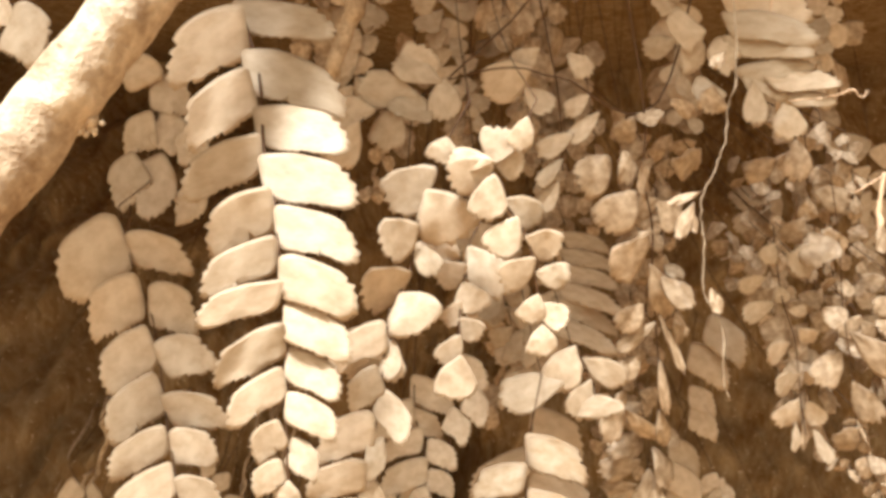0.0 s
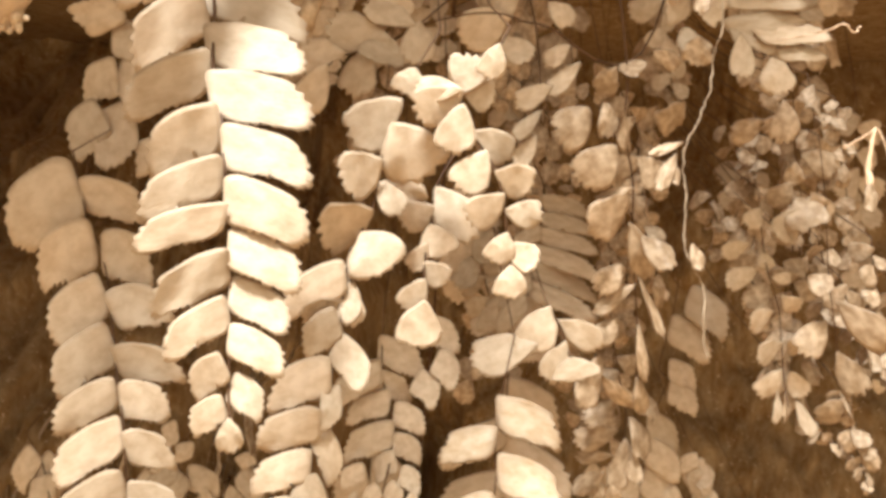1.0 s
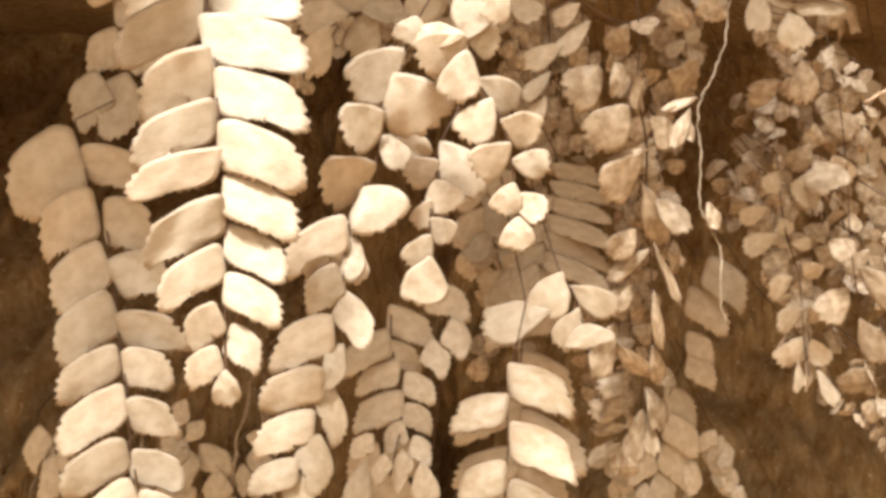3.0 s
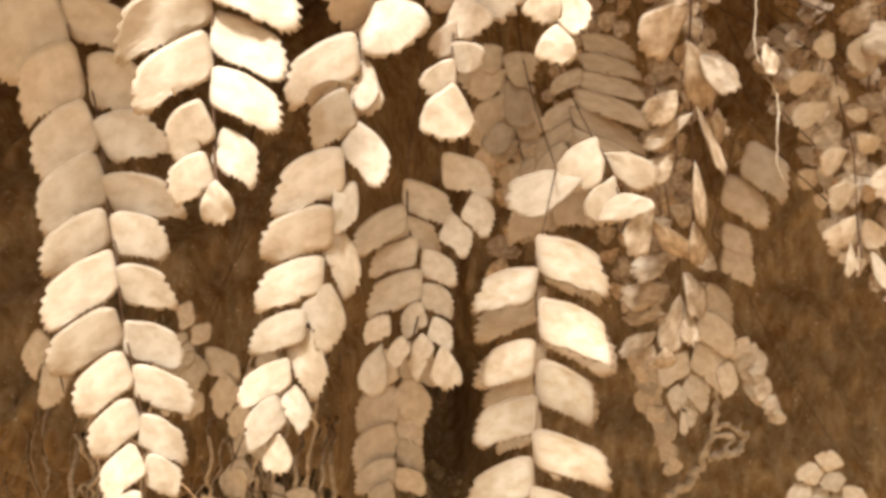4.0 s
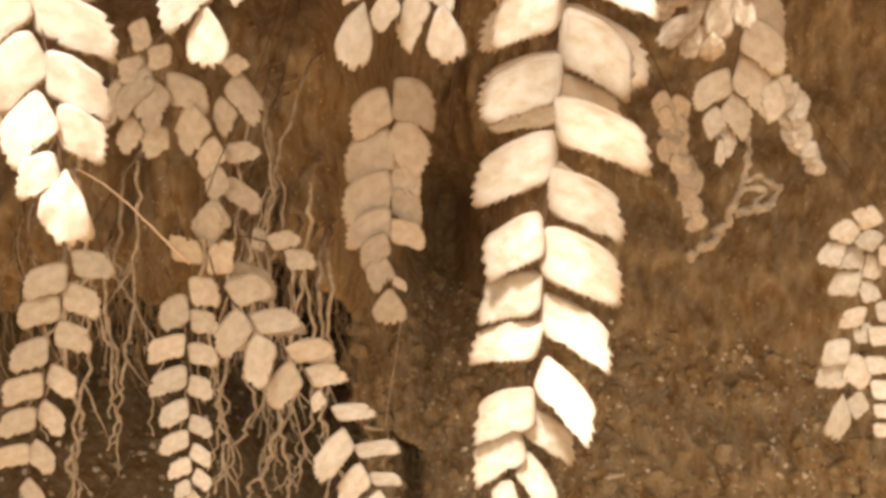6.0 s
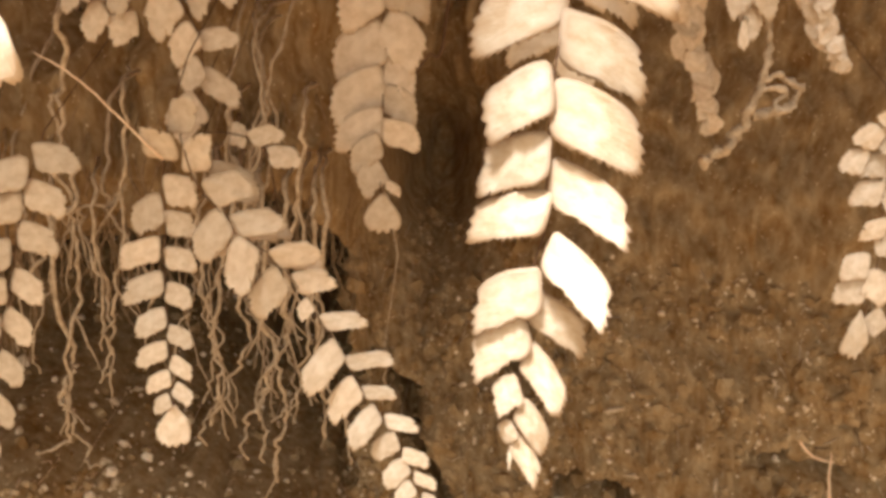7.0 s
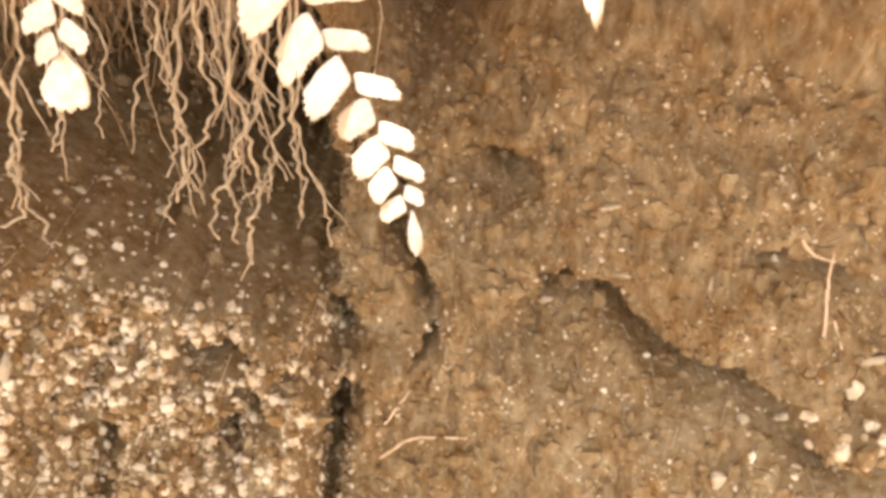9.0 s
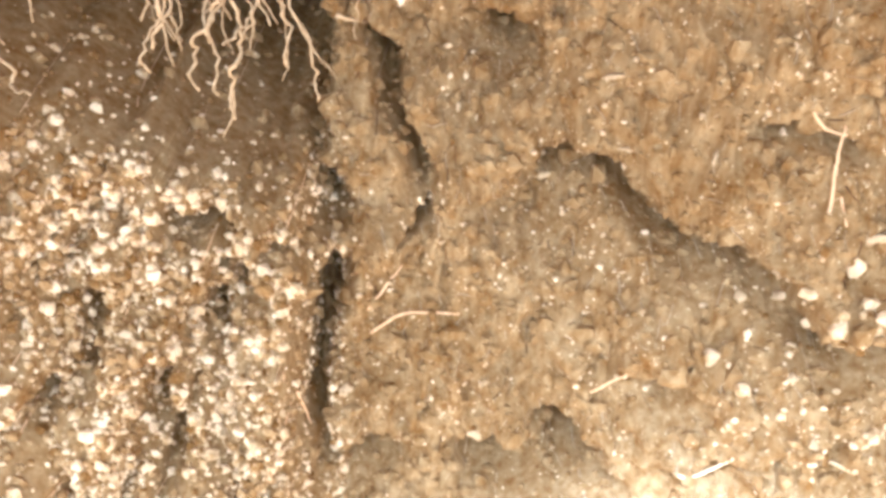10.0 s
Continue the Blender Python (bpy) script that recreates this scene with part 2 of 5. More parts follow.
def bank_y(x, z, rough=True):
    """How far off the face of the bank lies at a place across and up."""
    y = 0.86 + 0.42 * z - 0.9 * min(x * x, 0.15)
    z += 0.010
    if rough:
        x, z = x + 0.014 * noise.noise(Vector((x * 18, z * 18, 3.3))), z + 0.014 * noise.noise(Vector((x * 18, z * 18, 8.3)))
    # crumbling mound with a hollow above it
    y -= 0.065 * step(-0.10, -0.135, x) * step(mound_top(x) + 0.07, mound_top(x) - 0.01, z)
    crest = mound_top(x) + 0.020 * noise.noise(Vector((x * 21, 2.2, 0.4))) + 0.010 * noise.noise(Vector((x * 70, 4.2, 0.4)))
    y += 0.62 * step(-0.10, -0.17, x) * step(crest + 0.005, crest + 0.045, z) * step(0.52, 0.27, z)
    # a mass of earth and roots that juts out over the hollow
    hem = 0.10 * noise.noise(Vector((x * 11, 0.3, 0))) + 0.05 * noise.noise(Vector((x * 37, 0.7, 0))) + 0.035 * noise.noise(Vector((x * 95, 1.7, z * 20)))
    y -= 0.31 * step(-0.03, -0.12, x) * step(0.22 + hem, 0.56 + hem, z) * step(1.05, 0.60, z)
    y += 0.10 * math.exp(-((z - 0.076 + 0.36 * (x + 0.16) - 0.006 * math.sin(x * 120)) / 0.013) ** 2) * step(-0.27, -0.23, x) * step(-0.08, -0.11, x)
    for px, pz, wide, tall, deep in PITS + BANK_PITS:
        if abs(x - px) < 3 * wide and abs(z - pz) < 3 * tall:
            y += 2.2 * deep * math.exp(-((x - px) / wide) ** 2 - ((z - pz) / tall) ** 2)
    # a deep shaded hollow beside the roots
    y += 0.26 * math.exp(-((x + 0.015) / 0.070) ** 2 - ((z - 0.43) / 0.12) ** 2)
    # cracks
    y += 0.17 * math.exp(-((x + 0.118 + 0.006 * math.sin(z * 40)) / (0.012 + 0.06 * max(0.0, z + 0.09))) ** 2) * step(0.03, -0.01, z) * step(-0.30, -0.12, z)
    y += 0.030 * math.exp(-((x + 0.285) / 0.010) ** 2) * step(-0.03, -0.08, z)
    y += 0.026 * math.exp(-((x + 0.235) / 0.008) ** 2) * step(0.02, -0.02, z) * step(-0.12, -0.06, z)
    y += 0.024 * math.exp(-((x + 0.325) / 0.010) ** 2) * step(0.05, 0.02, z) * step(-0.08, -0.04, z)
    # curved furrow beside the mound and a slanting one across the bank
    y += 0.095 * math.exp(-((x + 0.030 - 0.43 * (0.148 - z) - 0.006 * math.sin(z * 70)) / 0.011) ** 2) * step(0.08, 0.105, z) * step(0.25, 0.19, z)
    y += 0.085 * math.exp(-((z - 0.104 + 0.35 * (x - 0.14) - 0.010 * math.sin(x * 45)) / 0.018) ** 2) * step(0.09, 0.15, x)
    y += 0.07 * math.exp(-((z - 0.060 - 0.9 * (x + 0.018)) / 0.010) ** 2) * step(-0.048, -0.036, x) * step(0.006, -0.004, x)
    y += 0.05 * math.exp(-((x - 0.13) / 0.06) ** 2 - ((z - 0.07) / 0.035) ** 2)
    y += 0.04 * math.exp(-((x - 0.06) / 0.035) ** 2 - ((z - 0.21) / 0.05) ** 2)
    if rough:
        lumpy = 1.0 + 0.9 * step(-0.07, -0.14, x)
        y += 0.036 * noise.noise(Vector((x * 7, z * 6, 1.7)))
        y += lumpy * 0.024 * noise.noise(Vector((x * 22, z * 17, 5.2)))
        y += lumpy * 0.014 * noise.noise(Vector((x * 72, z * 26, 9.1)))
        y -= 0.012 * (1 - abs(noise.noise(Vector((x * 45, z * 22, 14.4))))) ** 2
        y += lumpy * 0.0035 * noise.noise(Vector((x * 150, z * 110, 2.1)))
        y -= 0.020 * abs(noise.noise(Vector((x * 34, z * 24, 4.4)))) + 0.010 * abs(noise.noise(Vector((x * 80, z * 55, 6.4))))
    return y


def build_ground():
    xs = [-60, -20, -8, -4, -2, -1.2, -1.0] + [-0.8 + 0.0125 * i for i in range(27)] + [-0.46 + 0.0042 * i for i in range(234)] + [0.53 + 0.015 * i for i in range(19)] + [1.0, 1.2, 2, 4, 8, 20, 60]
    zs = [-1.2, -1.0, -0.8, -0.6, -0.5] + [-0.42 + 0.012 * i for i in range(12)] + [-0.275 + 0.0042 * i for i in range(146)] + [0.342 + 0.008 * i for i in range(57)] + [0.80 + 0.03 * i for i in range(16)]
    front = [-60, -20, -8, -4, -2, -1, -0.5, 0]
    rows = []
    for y in front:
        rows.append([(x, y, -1.22 + 0.03 * noise.noise(Vector((x * 2, y * 2, 0)))) for x in xs])
    for z in zs:
        rows.append([(x, bank_y(max(-1.2, min(1.2, x)), z), z) for x in xs])
    for y, z in ((2.2, 1.45), (3, 1.6), (8, 2.0), (20, 2.4), (60, 3.0)):
        rows.append([(x, y, z) for x in xs])
    n = len(xs)
    verts = [p for row in rows for p in row]
    faces = [(r * n + c, r * n + c + 1, (r + 1) * n + c + 1, (r + 1) * n + c) for r in range(len(rows) - 1) for c in range(n - 1)]
    tagged(new("ground", mesh_of("ground", verts, faces, SOIL)), "steep bank of damp brown soil with cracks and hollows", "soil bank", kind="structure")


build_ground()

# underside height of the ledge added above the view as a sun blocker
SHADE_LEDGE = 0.995


def build_shade_ledge():
    """An earth ledge added over the bank, out of view, to block the sun; the ferns hang from it."""
    xs = [-60, -30, -15, -8, -5, -3.5, -2.6, -2] + [-1.5 + 0.0125 * i for i in range(241)] + [2, 2.6, 3.5, 5, 8, 15, 30, 60]
    ring = [(1.45, SHADE_LEDGE + 0.02), (1.0, SHADE_LEDGE), (0.7, SHADE_LEDGE), (0.4, SHADE_LEDGE), (0.2, SHADE_LEDGE), (0.115, SHADE_LEDGE + 0.01), (0.10, SHADE_LEDGE + 0.1),
            (0.2, SHADE_LEDGE + 0.36), (0.5, SHADE_LEDGE + 0.45), (1.0, SHADE_LEDGE + 0.5), (2.0, SHADE_LEDGE + 0.56), (2.6, SHADE_LEDGE + 0.50)]
    verts, faces, m = [], [], len(ring)
    for x in xs:
        back = -0.078 + 0.082 * step(-0.075, 0.045, x) - 0.10 * step(0.0, 0.08, x) - 0.13 * step(-0.13, -0.215, x) + 0.17 * step(0.045, 0.07, x) * step(0.12, 0.095, x)   # brow cut back or pushed out to choose which fronds get sun
        for k, (y, z) in enumerate(ring):
            y += back * step(0.45, 0.2, y)
            w = 0.02 * noise.noise(Vector((x * 5, y * 5, z * 5))) + 0.12 * noise.noise(Vector((x * 0.7, 0, z))) * step(0.6, 1.6, abs(x))
            verts.append((x, y + w, z + abs(w)))
    for i in range(len(xs) - 1):
        for k in range(m):
            j = (k + 1) % m
            faces.append((i * m + k, i * m + j, (i + 1) * m + j, (i + 1) * m + k))
    faces.append(tuple(range(m)))
    faces.append(tuple((len(xs) - 1) * m + k for k in reversed(range(m))))
    tagged(new("shade_ledge", mesh_of("shade_ledge", verts, faces, SOIL)), "overhanging ledge of brown soil, added above the ferns to shade them", "soil ledge", kind="structure")


build_shade_ledge()


# ---- fern leaflets ----
def leaflet_mesh(seed, mirror, curl=1.0, material=None, fan=False, oblong=False):
    """One leaflet, 1 long and 1 wide, with a smooth upper edge and a toothed lower one; rounded surface and real thickness.
    fan: a wedge with a lobed outer edge; oblong: short and blunt; else a curved blade that ends low."""
    rnd = random.Random(seed)
    tip, j = rnd.uniform(-0.44, -0.26), (lambda k: rnd.uniform(-k, k))
    blunt, deep_cut, plain_to = rnd.uniform(0.0, 0.12), rnd.uniform(0.03, 0.09), 0.10
    if oblong:
        blunt, tip = blunt + 0.09, tip + 0.10
    if fan:
        skew = j(0.08)
        lop = rnd.uniform(-0.10, 0.12)
        top = smooth_line([(-0.05, 0.03, 0), (0.10, 0.19 + j(0.03), 0), (0.30, 0.37 + j(0.04), 0), (0.52, 0.48, 0), (0.68 + lop, 0.50, 0), (0.83 + 0.6 * lop, 0.42 + j(0.04), 0),
                           (0.95, 0.24 + j(0.05), 0), (1.0, 0.04 + skew, 0)], 4)
        low = smooth_line([(1.0, 0.04 + skew, 0), (0.97, -0.20 + j(0.05), 0), (0.85 - 0.6 * lop, -0.41 + j(0.04), 0), (0.70 - lop, -0.5, 0), (0.52, -0.47, 0),
                           (0.29, -0.35 + j(0.04), 0), (0.10, -0.17 + j(0.03), 0), (-0.05, -0.03, 0)], 4)
        deep_cut, plain_to = rnd.uniform(0.05, 0.12), 0.56
    else:
        top = smooth_line([(-0.10, 0.30, 0), (-0.07, 0.41 + j(0.03), 0), (0.06, 0.47 + j(0.03), 0), (0.29, 0.50, 0), (0.53, 0.46 + j(0.02), 0),
                           (0.71, 0.34 + 0.6 * blunt, 0), (0.86, 0.13 + blunt + j(0.03), 0), (0.965, 0.62 * tip + 0.06 + 0.8 * blunt, 0), (1.01, tip, 0)], 3)
        low = smooth_line([(1.01, tip, 0), (0.975, max(tip - 0.10, -0.49), 0), (0.86, -0.48 + j(0.02), 0), (0.65, -0.48 + j(0.03), 0), (0.45, -0.47 + j(0.04), 0),
                           (0.26, -0.46 + j(0.02), 0), (0.12, -0.42 + j(0.03), 0), (0.03, -0.30, 0), (-0.04, -0.02, 0)], 4)
    outline = [[p.x, p.y] for p in top[:-1]] + [[p.x, p.y] for p in low[:-1]]
    toothed = [list(q) for q in outline]
    lobes = [(rnd.uniform(0.30, 0.92), rnd.choice((-1, 1)) if fan else -1) for _ in range(3)]
    if fan:   # clefts between the lobes, told by their side and how far round they lie
        lobes = [(v + rnd.uniform(-0.06, 0.06), 0) for v in (-0.24, 0.02, 0.27)]
    n_top = len(top) - 1
    for i, (u, v) in enumerate(outline):
        if i < n_top and not u > (0.55 if fan else 0.80):
            continue
        bite = (0.036 if i % 2 else -0.014) * rnd.uniform(0.1, 1.8) * (0.5 if fan else 1.0)
        for c, side in lobes:
            bite += deep_cut * (math.exp(-((v - c) / 0.05) ** 2) * (u > 0.6) if fan else math.exp(-((u - c) / 0.045) ** 2))
        bite *= step(plain_to, plain_to + 0.2, u)
        inward = Vector((0.45 - u, -v)).normalized()
        toothed[i] = [u + inward.x * bite, v + inward.y * bite]
    a, b, c = rnd.uniform(-0.05, 0.22) * curl, rnd.uniform(-0.10, 0.28) * curl, rnd.uniform(0, 6.28)
    ruffle = rnd.uniform(0.010, 0.035) * (0.4 + 0.6 * curl)

    def lift(x, y, k):
        z = -a * x * x + b * (0.1 - y * y) * x - 0.05 * curl * x * y
        return z + ruffle * k * math.sin(9 * x + 7 * y + c) + 0.02 * math.sin(5 * x + c)

    rings, mid = (1.0, 0.82, 0.5), (0.42, 0.02)
    n = len(outline)
    verts, rims = [], []
    for side in (0.005, -0.005):
        for k in rings:
            for x, y in (toothed if k == 1.0 else outline):
                px, py = mid[0] + k * (x - mid[0]), mid[1] + k * (y - mid[1])
                verts.append((px, py, lift(px, py, k) + side * (1 if k < 1 else 0.6)))
                rims.append(k)
        verts.append((mid[0], mid[1], lift(mid[0], mid[1], 0) + side))
        rims.append(0.0)
    half = 3 * n + 1
    faces = []
    for base, flip in ((0, False), (half, True)):
        for r in range(2):
            for i in range(n):
                j = (i + 1) % n
                q = (base + r * n + i, base + (r + 1) * n + i, base + (r + 1) * n + j, base + r * n + j)
                faces.append(q if not flip else q[::-1])
        for i in range(n):
            j = (i + 1) % n
            q = (base + 2 * n + i, base + 3 * n, base + 2 * n + j)
            faces.append(q if not flip else q[::-1])
    for i in range(n):
        j = (i + 1) % n
        faces.append((i, j, half + j, half + i))
    if not mirror:
        faces = [q[::-1] for q in faces]
    flat = [(x, y) for x, y, _ in verts]
    if mirror:
        verts = [(x, -y, z) for x, y, z in verts]
    me = mesh_of("leaflet", verts, faces, material)
    blade, rim = me.uv_layers.new(name="blade"), me.uv_layers.new(name="rim")
    for loop in me.loops:
        x, y = flat[loop.vertex_index]
        blade.data[loop.index].uv = (x, y + 0.5)
        rim.data[loop.index].uv = (rims[loop.vertex_index], 0)
    return me


LEAFLETS = {}
for kind_at, (curl_of, mat_of, fan_of, oblong_of) in enumerate(((1.1, LEAF, False, False), (2.4, DRY_LEAF, True, False), (1.5, LEAF, True, False), (1.4, EDGED_LEAF, False, False), (0.9, LEAF, False, True))):
    for turned in (False, True):
        LEAFLETS[kind_at, turned] = [leaflet_mesh(100 * kind_at + s, turned, curl_of, mat_of, fan_of, oblong_of) for s in range(8)]
FROND_SEED = [0]


def frond(label, line, left, right, loose=10, stalk=True, group="hanging fern fronds", tilt=(9, 9), nods=4):
    """A hanging frond: its stalk, and each leaflet in its place on it."""
    FROND_SEED[0] += 1
    rnd = random.Random(FROND_SEED[0])
    pts = [Vector(p) for p in line]
    top = pts[0]
    if stalk:
        reach = max(SHADE_LEDGE + 0.015 - top.z, 0.02)
        foot = Vector((top.x * 1.1 + rnd.uniform(-0.01, 0.01), top.y + 0.10 + 0.30 * reach, SHADE_LEDGE + 0.015))
        up = (pts[0] - pts[1]).normalized()
        hook = top + up * (0.45 * reach) + Vector((0, 0.02, 0)) if top.z > 0.79 else top + Vector((0, 0.30, 0.10))   # long ones reach back into the shade first
    else:
        foot = top
    base = new("fern_frond")
    base.location = foot
    tagged(base, label, "fern", group)
    dense = smooth_line(pts, 5)
    if stalk:   # the bare upper part, in one easy curve from the added ledge
        dense = [foot * (1 - t) ** 2 + hook * (2 * t * (1 - t)) + top * t * t for t in (i / 12 for i in range(12))] + dense
    thick = 0.00030 if top.z > 0.79 and top.y < 0.24 else 0.00017
    child("stalk", tube_mesh("stalk", [p - foot + Vector((0, 0.0011, 0)) for p in dense], thick, 0.00020, WIRY, 6, 0.25, FROND_SEED[0]), base)
    way = smooth_line(pts, 8)
    runs = [0.0]
    for a, b in zip(way, way[1:]):
        runs.append(runs[-1] + (b - a).length)
    kind_at = 3 if loose == 13 else 4 if loose == 9 else 1 if loose >= 30 else 2 if loose >= 17 else 0
    for turned, rows in ((True, left), (False, right)):
        for row in rows:
            s, length, turn, width = row[:4]
            at = s * runs[-1]
            i = max(k for k in range(len(runs)) if runs[k] <= at + 1e-9)
            i = min(i, len(way) - 2)
            q = way[i].lerp(way[i + 1], (at - runs[i]) / max(runs[i + 1] - runs[i], 1e-6))
            if len(row) > 4:
                q = q + Vector((row[4] / 1000, 0, row[5] / 1000))
            a = radians(turn)
            along = Vector((math.sin(a), 0, -math.cos(a)))
            across = Vector((math.cos(a), 0, math.sin(a)))
            m = Matrix((along, across, Vector((0, -1, 0)))).transposed().to_4x4()
            roll = (tilt[0] if turned else -tilt[1]) + rnd.gauss(0, loose * (0.3 if kind_at == 3 else 0.6))
            nod = rnd.gauss(nods, loose * 0.5) - 18 * math.cos(a) ** 2
            grow = 1 if kind_at == 1 else 1 / max(math.cos(radians(nod)), 0.6)   # curled ones are seen at a slant
            wide = 1 if kind_at == 1 else 1 / max(math.cos(radians(roll)), 0.5)
            m = m @ pose(0, 0, 0, roll, nod, 0)
            q = q + Vector((0, rnd.uniform(-0.0008, 0.0008) - (0.0004 if turned else -0.0004), 0)) - foot
            size = Matrix.Diagonal((length / 1000 * grow, width / 1000 * wide, (length + width) / 2000, 1))
            shape = 2 if kind_at in (0, 4) and abs(turn) < 20 and s > 0.9 else kind_at   # the last leaflet is a fan
            child("leaflet", rnd.choice(LEAFLETS[shape, turned]), base, Matrix.Translation(q) @ m @ size)
    return base


def sprig_rows(n, length, width, turn, rnd, taper=0.6):
    """Evenly paired leaflets along a plain frond."""
    left, right = [], []
    for i in range(n):
        s = (i + 0.6) / n
        k = 1 - taper * s ** 1.6
        left.append((s, length * k * rnd.uniform(0.6, 1.15), -turn + rnd.uniform(-30, 30) + 30 * s, width * k * rnd.uniform(0.85, 1.1)))
        right.append((min(1, s + 0.4 / n), length * k * rnd.uniform(0.6, 1.15), turn + rnd.uniform(-30, 30) - 30 * s, width * k * rnd.uniform(0.85, 1.1)))
    return left, right


# ---- the fronds: a stalk's line in metres, then leaflets as share of the line, length, turn from straight down, width (mm, degrees) ----
frond('pale broad maidenhair frond hanging free in bright light', [(-0.0389, 0.1677, 0.7987), (-0.0357, 0.1634, 0.792), (-0.0332, 0.1597, 0.7862), (-0.0299, 0.153, 0.777), (-0.0262, 0.1389, 0.7629), (-0.024, 0.1351, 0.7563), (-0.0223, 0.131, 0.7476), (-0.0215, 0.1304, 0.7412), (-0.021, 0.13, 0.7357), (-0.0207, 0.1295, 0.7302), (-0.0206, 0.129, 0.724), (-0.0204, 0.1282, 0.7179), (-0.02, 0.1272, 0.7134), (-0.0196, 0.1268, 0.7116)],
      [(0.1387, 16.4, -66, 11.1, -0.4, -0.1), (0.3019, 14.5, -58, 8.8, -1.3, -0.2), (0.4808, 14.1, -69, 7.6, -0.7, -0), (0.5815, 12.1, -64, 7.7, -0.3, -0), (0.6585, 12.6, -69, 6.2, -0.6, -0.1), (0.7176, 13.4, -76, 5.3, -0.5, -0.1), (0.7841, 11.9, -64, 6, -0.2, -0), (0.8456, 9.9, -60, 5.4, -0.2, -0), (0.9139, 6.4, -53, 5.1, -0.3, -0), (0.9698, 5.6, -61, 4.5, -0.5, -0), (0.9854, 4.9, 2, 3.8, 0.2, 0)],
      [(0.0904, 19, 84, 8.1, -0.6, -0.2), (0.2395, 18.6, 82, 10.4, -1.6, -0.6), (0.4067, 15.4, 85, 8.7, -0.6, -0.1), (0.5252, 15, 84, 8.6, -0.6, -0.1), (0.6163, 13, 78, 7.4, 0.3, 0.1), (0.6908, 12.4, 72, 7.5, 0.2, 0), (0.7572, 11.2, 70, 6.7, 0.2, 0), (0.8188, 9.3, 66, 5.8, 0.2, 0), (0.8799, 8.7, 67, 5.2, 0.3, 0), (0.9443, 5.8, 60, 4.8, 0.3, 0)], loose=8, tilt=(-14, 10))
frond('dull tan maidenhair frond hanging beside the pale one', [(-0.078, 0.2142, 0.7581), (-0.0752, 0.2112, 0.7512), (-0.0712, 0.2069, 0.741), (-0.0675, 0.2046, 0.7356), (-0.0638, 0.2006, 0.7264), (-0.0609, 0.1958, 0.7174), (-0.0583, 0.1912, 0.7089), (-0.0556, 0.1873, 0.7019), (-0.054, 0.1844, 0.696), (-0.0531, 0.1834, 0.6901), (-0.0514, 0.1821, 0.6832), (-0.0497, 0.1811, 0.6774), (-0.0486, 0.1799, 0.6707), (-0.0479, 0.1791, 0.666), (-0.048, 0.1784, 0.6624), (-0.0476, 0.1775, 0.6575)],
      [(0.0843, 19.2, -57, 16.6, -0.2, -0.1), (0.2257, 14.6, -67, 13.2, -0.6, -0.3), (0.3356, 14.7, -53, 11.3, -0.6, -0.2), (0.4462, 15.1, -55, 10.7, -0.4, -0.1), (0.545, 15.3, -62, 8.1, -0.3, -0.1), (0.628, 16.1, -59, 9.3, -0.5, -0), (0.7143, 15.8, -61, 8.3, -0.5, -0.1), (0.7821, 12.3, -54, 7.8, -0.4, -0.1), (0.8536, 10.9, -52, 7.1, -0.4, -0.1), (0.9228, 9.4, -49, 6.6, -0.5, -0.1), (0.9924, 6.8, -69, 5.2, -0.3, -0)],
      [(0.1079, 15.5, 80, 9.8, 0.6, 0.2), (0.2511, 12.4, 78, 11.9, 0.7, 0.3), (0.3795, 12.8, 102, 10.5, 0.5, 0.1), (0.4876, 14.4, 88, 8.7, 0.6, 0.2), (0.5633, 10.2, 84, 8.8, 0.4, 0.1), (0.6529, 10.6, 84, 8.1, 0.3, 0.1), (0.738, 10.7, 72, 7.8, -0, -0), (0.8056, 11.6, 68, 7.1, -0, -0), (0.8805, 9.4, 66, 7.1, 0.2, 0), (0.9404, 7.5, 60, 6.8, 0.3, -0), (1, 10.2, -6, 7.4, 0.4, -0)], loose=8, tilt=(-4, -4))
frond('tan maidenhair frond with a few twisted leaflets', [(-0.0072, 0.1566, 0.7344), (-0.0079, 0.156, 0.7272), (-0.0084, 0.1556, 0.7212), (-0.0092, 0.1552, 0.716), (-0.0101, 0.1547, 0.7096), (-0.0119, 0.1543, 0.704), (-0.0125, 0.1539, 0.6993), (-0.0144, 0.1532, 0.6937), (-0.0165, 0.1523, 0.6875), (-0.0174, 0.1519, 0.6843), (-0.0184, 0.1512, 0.6789)],
      [(0.0498, 12.1, -64, 7, -0.3, 0), (0.1835, 7.5, -57, 6.3, -0.2, 0), (0.3398, 11.9, -70, 7.5, -0.4, 0.1), (0.4828, 11.6, -74, 6.8, -0.2, 0.1), (0.6046, 10.5, -74, 6.1, -0.3, 0), (0.7371, 9.4, -73, 5.3, -0.2, 0.1), (0.8578, 8.4, -64, 4.8, -0.2, 0.1), (0.9443, 6.8, -50, 5, 0, -0), (1, 5.7, 1, 4.4, 0, -0.4)],
      [(0.0775, 6.6, 17, 4.3, 0, -0), (0.254, 8.4, 43, 5.9, -0.1, 0), (0.3807, 6.6, 5, 3.9, 0.2, -0), (0.516, 8.3, 24, 4.8, 0.4, -0.1), (0.66, 8, 25, 6.1, -0.4, 0.1), (0.7792, 8.5, 27, 5.5, -0.6, 0.2), (0.9087, 5.5, 38, 3.5, 0.3, -0.1)], loose=12, tilt=(0, 4))
